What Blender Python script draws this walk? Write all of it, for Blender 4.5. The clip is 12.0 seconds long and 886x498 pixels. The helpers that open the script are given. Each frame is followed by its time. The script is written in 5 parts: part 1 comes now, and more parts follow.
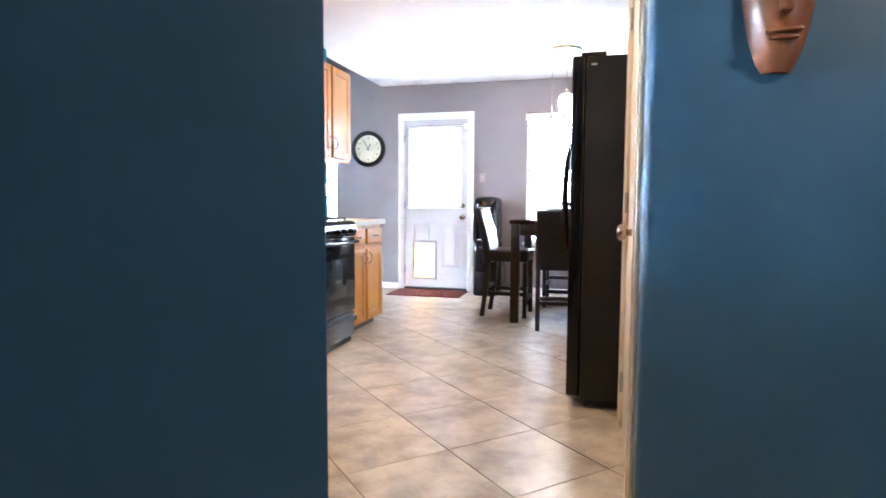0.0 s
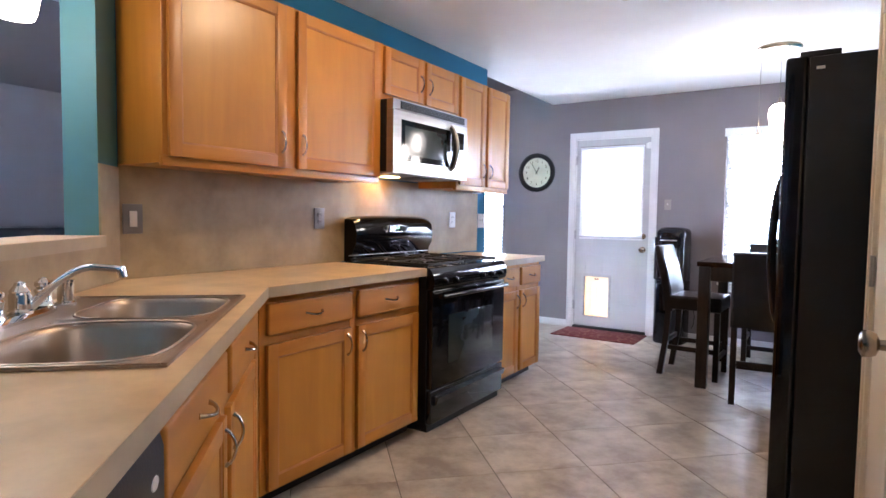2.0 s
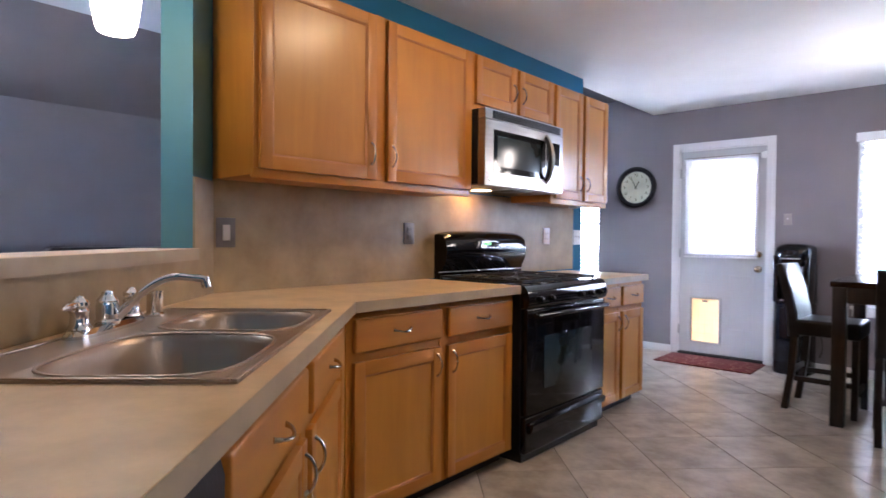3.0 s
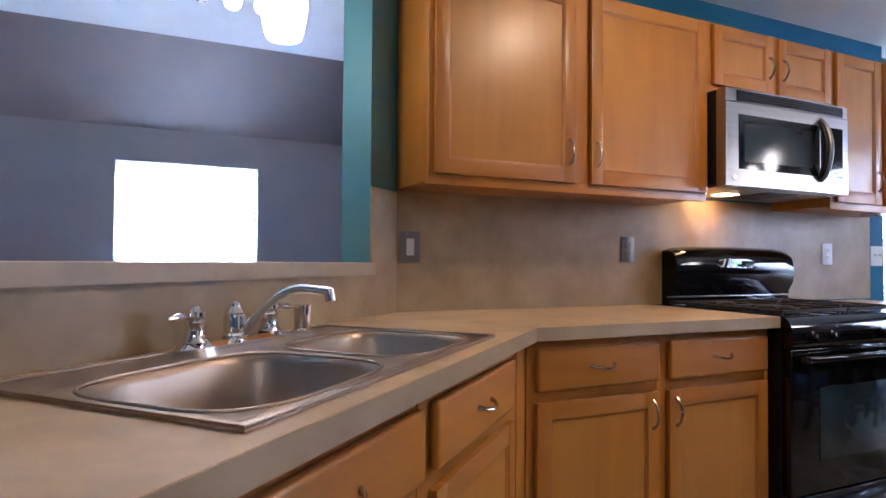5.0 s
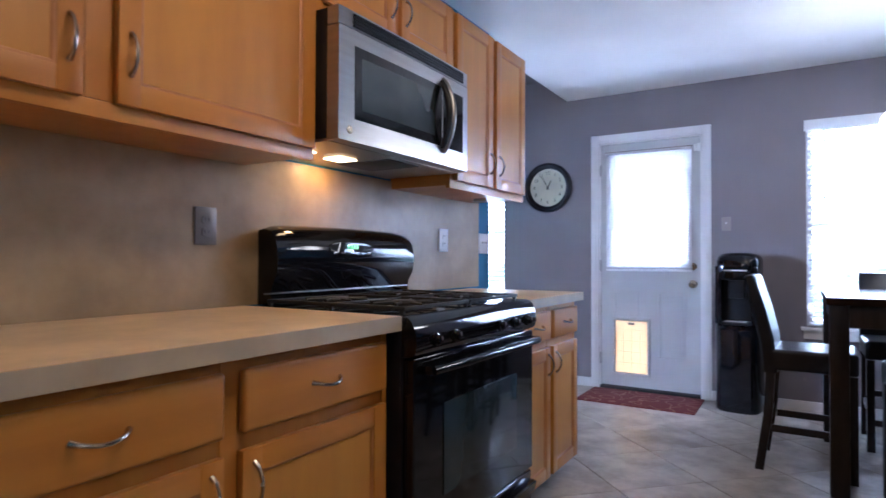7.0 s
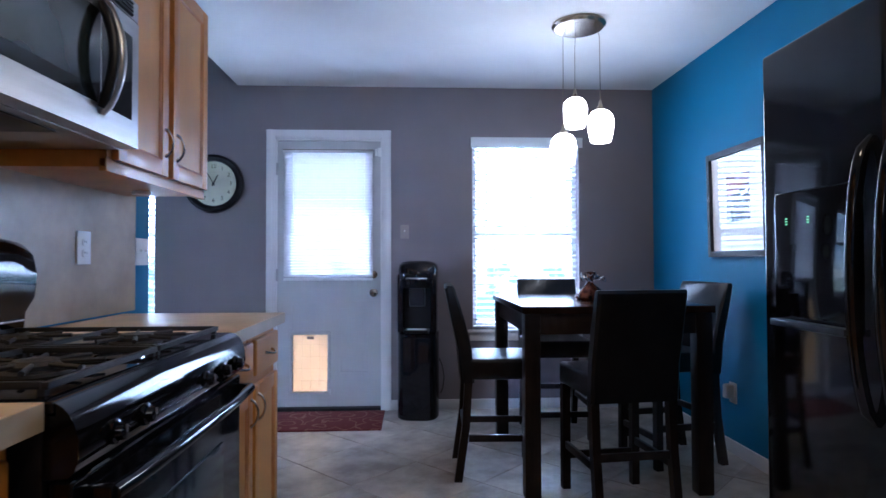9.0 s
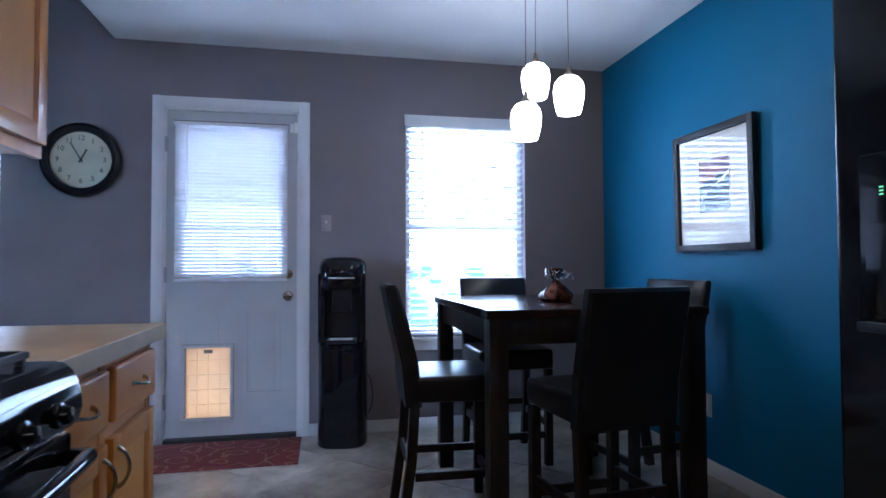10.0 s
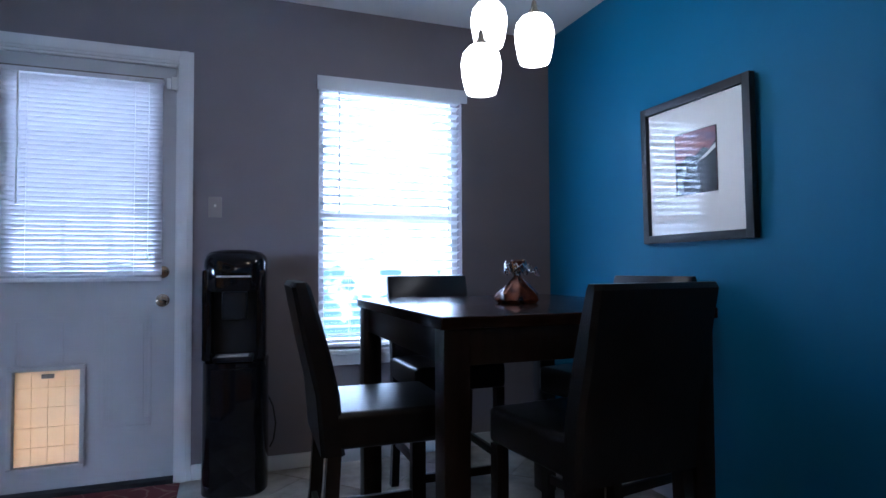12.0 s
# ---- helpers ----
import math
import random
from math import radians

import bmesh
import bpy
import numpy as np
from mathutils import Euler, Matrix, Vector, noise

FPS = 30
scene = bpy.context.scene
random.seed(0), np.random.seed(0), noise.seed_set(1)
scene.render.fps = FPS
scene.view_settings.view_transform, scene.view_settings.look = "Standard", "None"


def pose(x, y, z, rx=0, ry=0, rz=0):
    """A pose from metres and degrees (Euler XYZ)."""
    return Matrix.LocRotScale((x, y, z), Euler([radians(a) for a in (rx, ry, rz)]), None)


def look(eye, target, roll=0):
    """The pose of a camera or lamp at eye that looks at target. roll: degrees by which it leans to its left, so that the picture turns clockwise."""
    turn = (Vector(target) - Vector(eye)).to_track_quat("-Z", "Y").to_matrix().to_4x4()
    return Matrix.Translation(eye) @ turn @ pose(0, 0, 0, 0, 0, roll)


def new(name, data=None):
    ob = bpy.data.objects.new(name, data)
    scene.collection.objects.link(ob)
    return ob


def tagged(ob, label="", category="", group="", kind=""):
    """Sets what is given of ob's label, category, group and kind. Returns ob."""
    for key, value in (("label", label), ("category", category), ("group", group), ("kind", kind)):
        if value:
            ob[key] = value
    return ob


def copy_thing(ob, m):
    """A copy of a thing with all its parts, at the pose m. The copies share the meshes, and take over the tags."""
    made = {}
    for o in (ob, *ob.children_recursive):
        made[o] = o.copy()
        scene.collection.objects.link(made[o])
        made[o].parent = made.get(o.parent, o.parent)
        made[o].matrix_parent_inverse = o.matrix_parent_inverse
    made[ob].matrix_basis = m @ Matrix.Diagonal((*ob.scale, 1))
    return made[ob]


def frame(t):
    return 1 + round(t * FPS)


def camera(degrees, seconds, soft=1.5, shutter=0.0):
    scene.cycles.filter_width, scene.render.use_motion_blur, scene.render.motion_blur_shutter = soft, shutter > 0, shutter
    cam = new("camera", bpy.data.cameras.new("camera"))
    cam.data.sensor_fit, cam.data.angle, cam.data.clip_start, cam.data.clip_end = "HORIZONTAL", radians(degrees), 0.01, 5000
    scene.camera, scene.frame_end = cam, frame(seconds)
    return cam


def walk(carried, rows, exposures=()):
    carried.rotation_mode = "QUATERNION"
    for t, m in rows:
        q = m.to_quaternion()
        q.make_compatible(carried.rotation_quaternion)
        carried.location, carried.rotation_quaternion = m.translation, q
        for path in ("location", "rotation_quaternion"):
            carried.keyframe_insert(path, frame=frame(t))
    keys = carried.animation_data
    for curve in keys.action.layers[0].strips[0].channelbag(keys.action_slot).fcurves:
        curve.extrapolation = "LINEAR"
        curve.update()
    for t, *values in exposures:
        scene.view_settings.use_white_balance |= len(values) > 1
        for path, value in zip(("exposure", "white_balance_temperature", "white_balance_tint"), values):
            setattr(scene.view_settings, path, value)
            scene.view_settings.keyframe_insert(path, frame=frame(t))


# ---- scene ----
cam = camera(74.4, 12.0, shutter=0.25)
PATH = [
    (0, (2.465, -0.421, 1.039), (1.95, 1.505, 0.885), 0.3),
    (0.5, (2.522, -0.167, 1.088), (1.719, 1.658, 0.935), 0.6),
    (1, (2.516, 0.034, 1.147), (1.558, 1.783, 0.991), 0.7),
    (1.5, (2.47, 0.128, 1.176), (1.447, 1.841, 1.036), 0.7),
    (2, (2.454, 0.184, 1.196), (1.364, 1.857, 1.085), 0.8),
    (2.5, (2.424, 0.231, 1.181), (1.246, 1.846, 1.105), 0.7),
    (3, (2.34, 0.31, 1.156), (1.005, 1.799, 1.116), 0.5),
    (3.5, (2.185, 0.421, 1.143), (0.636, 1.687, 1.152), 0.4),
    (3.7, (2.15, 0.448, 1.141), (0.516, 1.602, 1.155), 0.5),
    (5.3, (2.162, 0.812, 1.096), (0.331, 1.613, 1.143), 0.4),
    (5.5, (2.149, 0.874, 1.086), (0.353, 1.753, 1.135), 0.3),
    (6, (2.001, 1.072, 1.074), (0.394, 2.261, 1.11), 0.3),
    (6.5, (1.801, 1.262, 1.066), (0.477, 2.761, 1.105), 0.2),
    (7, (1.618, 1.441, 1.075), (0.571, 3.145, 1.108), 0.2),
    (7.5, (1.474, 1.576, 1.083), (0.747, 3.439, 1.12), -0.1),
    (7.7, (1.417, 1.615, 1.098), (0.816, 3.522, 1.138), -0.3),
    (9.3, (1.168, 2.054, 1.119), (1.368, 4.044, 1.166), -0.2),
    (9.5, (1.143, 2.196, 1.101), (1.396, 4.179, 1.158), -0.3),
    (10, (1.117, 2.516, 1.074), (1.518, 4.474, 1.129), -0.2),
    (10.5, (1.145, 2.811, 1.047), (1.663, 4.742, 1.102), -0.3),
    (11, (1.155, 2.988, 1.026), (1.738, 4.901, 1.081), -0.4),
    (11.5, (1.176, 3.097, 1.017), (1.819, 4.99, 1.084), -0.3),
    (12, (1.189, 3.183, 1.033), (1.884, 5.057, 1.098), -0.3),
]
EXPOSURES = [
    (0.0, 5.0, 5800, 12), (0.5, 4.85, 5450, 12), (1.0, 4.65, 5500, 14), (2.5, 3.95, 5650, 18), (3.7, 3.72, 5600, 20), (5.5, 3.7, 5150, 20), (6.5, 3.65, 5050, 19),
    (7.5, 3.4, 4800, 15), (9.3, 2.9, 4700, 14), (10.5, 2.55, 4750, 12), (12.0, 2.35, 4750, 12),
]
walk(cam, [(t, look(eye, target, roll)) for t, eye, target, roll in PATH], EXPOSURES)

# ---- world, sun and daylight ----
world = bpy.data.worlds.new("sky")
scene.world = world
world.use_nodes = True
wn = world.node_tree
sky = wn.nodes.new("ShaderNodeTexSky")
sky.sky_type, sky.sun_disc = "NISHITA", False
sky.sun_elevation, sky.sun_rotation = radians(80), radians(0)
wn.links.new(sky.outputs[0], wn.nodes["Background"].inputs[0])
wn.nodes["Background"].inputs[1].default_value = 0.12
sun = new("sun", bpy.data.lights.new("sun", "SUN"))
sun.data.energy, sun.data.angle, sun.data.color = 5.0, radians(0.5), (1.0, 0.95, 0.88)
sun.matrix_world = look((0, 9.2, 52), (0, 0, 0))

# strengths of the daylight outside the windows, of the lamps and of the added hall fill
NORTH_DAY, WEST_DAY = 4.4, 22.0
PENDANT, BAR_PENDANT, HOOD, GLOBES, HALL_FILL, KITCHEN = 2.3, 1.7, 0.10, 3.6, 4.2, 4.4


# ---- materials ----
def material(name):
    m = bpy.data.materials.new(name)
    m.use_nodes = True
    return m, m.node_tree.nodes, m.node_tree.links, m.node_tree.nodes["Principled BSDF"]


def surface(name, colour, rough=0.5, metal=0.0, vary=0.06, scale=6.0, grain=120.0, bump=0.05, coat=0.0, spec=0.5, island=0.0, stretch=(1, 1, 1), second=None, random_tone=0.0, detail=5, crisp=0.5):
    """A painted, moulded or metal surface with variation at a large and a fine scale."""
    m, nodes, links, b = material(name)
    tc = nodes.new("ShaderNodeTexCoord")
    mp = nodes.new("ShaderNodeMapping")
    mp.inputs["Scale"].default_value = stretch
    links.new(tc.outputs["Object"], mp.inputs[0])
    if random_tone:
        far, sh = nodes.new("ShaderNodeObjectInfo"), nodes.new("ShaderNodeVectorMath")
        sh.operation, sh.inputs[0].default_value = "SCALE", (37, 19, 11)
        links.new(far.outputs["Random"], sh.inputs["Scale"])
        links.new(sh.outputs[0], mp.inputs["Location"])
    big, fine = nodes.new("ShaderNodeTexNoise"), nodes.new("ShaderNodeTexNoise")
    big.inputs["Scale"].default_value, big.inputs["Detail"].default_value = scale, detail
    big.inputs["Roughness"].default_value = crisp
    fine.inputs["Scale"].default_value, fine.inputs["Detail"].default_value = grain, 3
    for n in (big, fine):
        links.new(mp.outputs[0], n.inputs["Vector"])
    ramp = nodes.new("ShaderNodeValToRGB")
    other = second or [c * (1 - 2 * vary) for c in colour]
    ramp.color_ramp.elements[0].color, ramp.color_ramp.elements[1].color = (*other, 1), (*colour, 1)
    ramp.color_ramp.elements[0].position, ramp.color_ramp.elements[1].position = 0.35, 0.65
    links.new(big.outputs[0], ramp.inputs[0])
    last = ramp.outputs[0]
    if random_tone:
        info, hsv, ma = nodes.new("ShaderNodeObjectInfo"), nodes.new("ShaderNodeHueSaturation"), nodes.new("ShaderNodeMath")
        ma.operation = "MULTIPLY_ADD"
        ma.inputs[1].default_value, ma.inputs[2].default_value = 2 * random_tone, 1 - random_tone
        links.new(info.outputs["Random"], ma.inputs[0])
        links.new(ma.outputs[0], hsv.inputs["Value"])
        links.new(last, hsv.inputs["Color"])
        last = hsv.outputs[0]
    links.new(last, b.inputs["Base Color"])
    rr = nodes.new("ShaderNodeMapRange")
    rr.inputs["To Min"].default_value, rr.inputs["To Max"].default_value = rough - min(0.05, 0.16 * rough), min(rough + min(0.05, 0.16 * rough), 1)
    links.new(big.outputs[0], rr.inputs[0])
    links.new(rr.outputs[0], b.inputs["Roughness"])
    b.inputs["Metallic"].default_value, b.inputs["Coat Weight"].default_value = metal, coat
    b.inputs["Coat Roughness"].default_value = 0.12
    b.inputs["Specular IOR Level"].default_value = spec
    if bump:
        bp = nodes.new("ShaderNodeBump")
        bp.inputs["Strength"].default_value, bp.inputs["Distance"].default_value = bump, 0.004
        links.new(fine.outputs[0], bp.inputs["Height"])
        links.new(bp.outputs[0], b.inputs["Normal"])
    return m


def oak(name, along, light=(0.50, 0.198, 0.017), dark=(0.35, 0.124, 0.010)):
    """Golden varnished oak, its grain running along one local axis."""
    m, nodes, links, b = material(name)
    tc, mp = nodes.new("ShaderNodeTexCoord"), nodes.new("ShaderNodeMapping")
    mp.inputs["Scale"].default_value = [0.9 if a == along else 8 for a in "xyz"]
    links.new(tc.outputs["Object"], mp.inputs[0])
    info, addv = nodes.new("ShaderNodeObjectInfo"), nodes.new("ShaderNodeVectorMath")
    sc = nodes.new("ShaderNodeMath")
    sc.operation, sc.inputs[1].default_value = "MULTIPLY", 31
    links.new(info.outputs["Random"], sc.inputs[0])
    links.new(mp.outputs[0], addv.inputs[0])
    links.new(sc.outputs[0], addv.inputs[1])
    n1, n2, pores = (nodes.new("ShaderNodeTexNoise") for _ in range(3))
    n1.inputs["Scale"].default_value, n1.inputs["Detail"].default_value, n1.inputs["Distortion"].default_value = 0.55, 4, 1.2
    n2.inputs["Scale"].default_value, n2.inputs["Detail"].default_value, n2.inputs["Distortion"].default_value = 2.4, 6, 0.8
    pores.inputs["Scale"].default_value, pores.inputs["Detail"].default_value = 12, 2
    for n in (n1, n2, pores):
        links.new(addv.outputs[0], n.inputs["Vector"])
    mix = nodes.new("ShaderNodeMath")
    mix.operation = "MULTIPLY_ADD"
    mix.inputs[1].default_value = 0.7
    half = nodes.new("ShaderNodeMath")
    half.operation, half.inputs[1].default_value = "MULTIPLY", 0.3
    links.new(n2.outputs[0], half.inputs[0])
    links.new(n1.outputs[0], mix.inputs[0])
    links.new(half.outputs[0], mix.inputs[2])
    ramp = nodes.new("ShaderNodeValToRGB")
    ramp.color_ramp.elements[0].color, ramp.color_ramp.elements[1].color = (*dark, 1), (*light, 1)
    ramp.color_ramp.elements[0].position, ramp.color_ramp.elements[1].position = 0.28, 0.62
    links.new(mix.outputs[0], ramp.inputs[0])
    links.new(ramp.outputs[0], b.inputs["Base Color"])
    b.inputs["Roughness"].default_value = 0.42
    b.inputs["Specular IOR Level"].default_value = 0.4
    b.inputs["Coat Weight"].default_value, b.inputs["Coat Roughness"].default_value = 0.4, 0.24
    bp = nodes.new("ShaderNodeBump")
    bp.inputs["Strength"].default_value, bp.inputs["Distance"].default_value = 0.03, 0.002
    links.new(pores.outputs[0], bp.inputs["Height"])
    links.new(bp.outputs[0], b.inputs["Normal"])
    return m


def glow(name, colour, strength):
    m, nodes, links, b = material(name)
    b.inputs["Base Color"].default_value = (0.8, 0.78, 0.74, 1)
    b.inputs["Emission Color"].default_value, b.inputs["Emission Strength"].default_value = (*colour, 1), strength
    b.inputs["Roughness"].default_value = 0.3
    return m


def pane_glass(name, rough=0.0, ior=1.45):
    m, nodes, links, b = material(name)
    b.inputs["Base Color"].default_value = (1, 1, 1, 1)
    b.inputs["Transmission Weight"].default_value, b.inputs["Roughness"].default_value, b.inputs["IOR"].default_value = 1, rough, ior
    return m


def daylight(name, top, low, strength):
    """A far, glowing backdrop: hazy sky above, pale foliage below."""
    m, nodes, links, b = material(name)
    em, tc, sep = nodes.new("ShaderNodeEmission"), nodes.new("ShaderNodeTexCoord"), nodes.new("ShaderNodeSeparateXYZ")
    noise_t, add, ramp = nodes.new("ShaderNodeTexNoise"), nodes.new("ShaderNodeMath"), nodes.new("ShaderNodeValToRGB")
    noise_t.inputs["Scale"].default_value, noise_t.inputs["Detail"].default_value = 2.4, 9
    links.new(tc.outputs["Object"], sep.inputs[0])
    links.new(tc.outputs["Object"], noise_t.inputs["Vector"])
    add.operation = "MULTIPLY_ADD"
    add.inputs[1].default_value = 3.0
    links.new(noise_t.outputs[0], add.inputs[0])
    links.new(sep.outputs["Z"], add.inputs[2])
    mr = nodes.new("ShaderNodeMapRange")
    mr.inputs["From Min"].default_value, mr.inputs["From Max"].default_value = 2.2, 3.9
    links.new(add.outputs[0], mr.inputs[0])
    ramp.color_ramp.elements[0].color, ramp.color_ramp.elements[1].color = (*low, 1), (*top, 1)
    links.new(mr.outputs[0], ramp.inputs[0])
    links.new(ramp.outputs[0], em.inputs[0])
    em.inputs[1].default_value = strength
    links.new(em.outputs[0], nodes["Material Output"].inputs[0])
    return m


OAK_V, OAK_H = oak("oak_upright", "z"), oak("oak_level", "x")
OAK_P = oak("oak_panel_veneer", "z", (0.525, 0.223, 0.021), (0.405, 0.158, 0.013))
OAK_IN = surface("oak_shadow_line", (0.46, 0.17, 0.03), 0.45, vary=0.15, bump=0)
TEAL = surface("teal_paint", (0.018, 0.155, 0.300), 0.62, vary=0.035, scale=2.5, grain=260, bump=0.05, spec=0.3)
# The same teal, with the hall's dull light greyed into the colour.
TEAL_GREYED = surface("teal_greyed_by_hall_light", (0.045, 0.124, 0.205), 0.45, vary=0.04, scale=2.5, grain=260, bump=0.05)
# Teal again, lamplight on the opening's jamb put into a paler colour.
TEAL_LAMPLIT = surface("teal_paint_lamplit", (0.095, 0.255, 0.285), 0.6, vary=0.04, scale=2.5, grain=260, bump=0.05)
GREY = surface("taupe_grey_paint", (0.19, 0.165, 0.175), 0.5, vary=0.035, scale=2.5, grain=260, bump=0.05)
CEIL = surface("white_ceiling_paint", (0.86, 0.86, 0.86), 0.85, vary=0.02, scale=3, grain=90, bump=0.35)
# White ceiling, with the tray's weaker light dimmed into the colour.
TRAY = surface("white_ceiling_dimmed", (0.66, 0.68, 0.72), 0.85, vary=0.02, scale=3, grain=90, bump=0.3)
HINGE = surface("dull_zinc", (0.40, 0.39, 0.40), 0.4, metal=0.5, vary=0.05, scale=8, bump=0)
WHITE = surface("white_trim_paint", (0.66, 0.645, 0.645), 0.35, vary=0.02, scale=4, grain=200, bump=0.04)
DOORW = surface("white_door_paint", (0.44, 0.435, 0.445), 0.38, vary=0.02, scale=4, grain=200, bump=0.05)
CREAM = surface("cream_door_paint", (0.76, 0.70, 0.60), 0.4, vary=0.03, scale=4, grain=200, bump=0.05)
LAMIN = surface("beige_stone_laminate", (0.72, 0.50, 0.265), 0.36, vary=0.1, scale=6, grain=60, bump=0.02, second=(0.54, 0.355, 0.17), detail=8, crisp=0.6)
# Darker than the worktop: shade under the wall cabinets is in the colour.
SPLASH = surface("beige_stone_shaded", (0.375, 0.275, 0.148), 0.4, vary=0.1, scale=5, grain=60, bump=0.02, second=(0.255, 0.18, 0.09), detail=8, crisp=0.6)
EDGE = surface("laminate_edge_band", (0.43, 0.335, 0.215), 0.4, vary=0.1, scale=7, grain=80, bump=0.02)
TILE = surface("grey_beige_porcelain", (0.53, 0.475, 0.40), 0.32, vary=0.15, scale=5.0, grain=40, bump=0.03, second=(0.265, 0.215, 0.167), random_tone=0.08, detail=9, crisp=0.62)
GROUT = surface("grey_grout", (0.17, 0.15, 0.13), 0.9, vary=0.1, scale=12, grain=150, bump=0.3)
CARPET = surface("beige_carpet", (0.36, 0.31, 0.25), 0.95, vary=0.1, scale=8, grain=300, bump=0.6)
STEEL = surface("brushed_stainless", (0.37, 0.35, 0.33), 0.31, metal=1, vary=0.05, scale=5, grain=90, bump=0.03, stretch=(1, 1, 12))
SINKST = surface("satin_sink_steel", (0.43, 0.34, 0.265), 0.40, metal=1, vary=0.06, scale=6, grain=120, bump=0.03)
CHROME = surface("polished_chrome", (0.8, 0.8, 0.8), 0.08, metal=1, vary=0.02, scale=8, bump=0)
NICKEL = surface("satin_nickel", (0.42, 0.36, 0.285), 0.26, metal=1, vary=0.04, scale=8, bump=0)
BLACKG = surface("black_gloss_enamel", (0.006, 0.006, 0.0075), 0.07, vary=0.2, scale=5, grain=90, bump=0.004, spec=0.38)
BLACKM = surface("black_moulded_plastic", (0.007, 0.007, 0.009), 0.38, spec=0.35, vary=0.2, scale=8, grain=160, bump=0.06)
FRIDGEB = surface("black_textured_steel", (0.009, 0.0085, 0.010), 0.3, spec=0.4, vary=0.2, scale=8, grain=420, bump=0.3)
IRON = surface("cast_iron", (0.018, 0.017, 0.017), 0.6, vary=0.2, scale=20, grain=300, bump=0.3)
DARKGL = surface("dark_oven_glass", (0.009, 0.011, 0.013), 0.06, spec=0.35, vary=0.1, scale=4, bump=0)
OVENWIN = surface("grey_oven_window", (0.03, 0.042, 0.046), 0.1, vary=0.2, scale=4, bump=0)
LEATHER = surface("black_bonded_leather", (0.013, 0.012, 0.015), 0.3, spec=0.36, vary=0.2, scale=9, grain=220, bump=0.22)
ESPRES = surface("espresso_wood", (0.02, 0.011, 0.009), 0.33, vary=0.3, scale=5, grain=60, bump=0.05, stretch=(6, 6, 1))
TABTOP = surface("espresso_tabletop", (0.033, 0.017, 0.013), 0.17, spec=0.16, vary=0.35, scale=6, grain=50, bump=0.02, stretch=(1, 7, 1))
BLIND = surface("white_blind_vinyl", (0.8, 0.8, 0.8), 0.5, vary=0.02, scale=8, bump=0.02)
MINIB = surface("white_mini_blind_slats", (0.70, 0.68, 0.69), 0.45, vary=0.02, scale=8, bump=0.02)
RUBBER = surface("dark_rubber", (0.02, 0.02, 0.02), 0.7, vary=0.2, scale=9, bump=0.1)
CLOCKF = surface("aged_clock_face", (0.56, 0.545, 0.40), 0.5, vary=0.1, scale=6, bump=0)
INK = surface("black_ink", (0.012, 0.012, 0.012), 0.6, vary=0.1, scale=20, bump=0)
MATB = surface("white_mat_board", (0.78, 0.77, 0.75), 0.7, vary=0.02, scale=9, bump=0.05)
MASKW = surface("carved_red_brown_wood", (0.27, 0.085, 0.03), 0.35, vary=0.25, scale=12, grain=70, bump=0.1, stretch=(1, 1, 0.4))
IVORY = surface("ivory_switch_plastic", (0.60, 0.55, 0.47), 0.35, vary=0.02, scale=10, bump=0)
PLATEB = surface("bronze_grey_plate", (0.19, 0.165, 0.145), 0.35, metal=0.35, vary=0.08, scale=10, bump=0.02)
PLATET = surface("taupe_switch_plastic", (0.27, 0.235, 0.215), 0.4, vary=0.03, scale=10, bump=0)
PLATEW = surface("white_switch_plastic", (0.74, 0.73, 0.71), 0.35, vary=0.02, scale=10, bump=0)
SHADE = glow("frosted_white_shade", (1.0, 0.86, 0.68), PENDANT)
BULB = glow("warm_bulb_shade", (1.0, 0.80, 0.58), GLOBES)
BARSHADE = glow("frosted_bar_shade", (1.0, 0.80, 0.58), BAR_PENDANT)
HOODL = glow("cooktop_lamp", (1.0, 0.62, 0.25), 1.6)
GREENL = glow("green_led", (0.2, 1.0, 0.25), 0.12)
GLASS = pane_glass("window_glass")
PICGLASS = pane_glass("low_reflection_picture_glass", ior=1.23)
BOUNCE_SLAB = surface("pale_bounce_slab", (0.78, 0.765, 0.74), 0.9, vary=0.1, scale=3, grain=80, bump=0.2)
FLAP = surface("frosted_flap_vinyl", (0.92, 0.72, 0.46), 0.4, vary=0.02, scale=6, bump=0.03)


def see_through(m, share):
    """Lets part of the light that falls on a thin sheet through it, scattered."""
    nodes, links = m.node_tree.nodes, m.node_tree.links
    b, out = nodes["Principled BSDF"], nodes["Material Output"]
    tr, mx = nodes.new("ShaderNodeBsdfTranslucent"), nodes.new("ShaderNodeMixShader")
    tr.inputs[0].default_value = b.inputs["Base Color"].links[0].from_node.color_ramp.elements[1].color
    mx.inputs[0].default_value = share
    links.new(b.outputs[0], mx.inputs[1])
    links.new(tr.outputs[0], mx.inputs[2])
    links.new(mx.outputs[0], out.inputs[0])


see_through(BLIND, 0.3)
see_through(MINIB, 0.26)
see_through(FLAP, 0.19)
DAY_N = daylight("bright_garden", (0.85, 0.94, 1.06), (0.022, 0.036, 0.036), NORTH_DAY)
DAY_W = daylight("bright_yard", (0.85, 0.93, 1.07), (0.55, 0.75, 0.85), WEST_DAY)


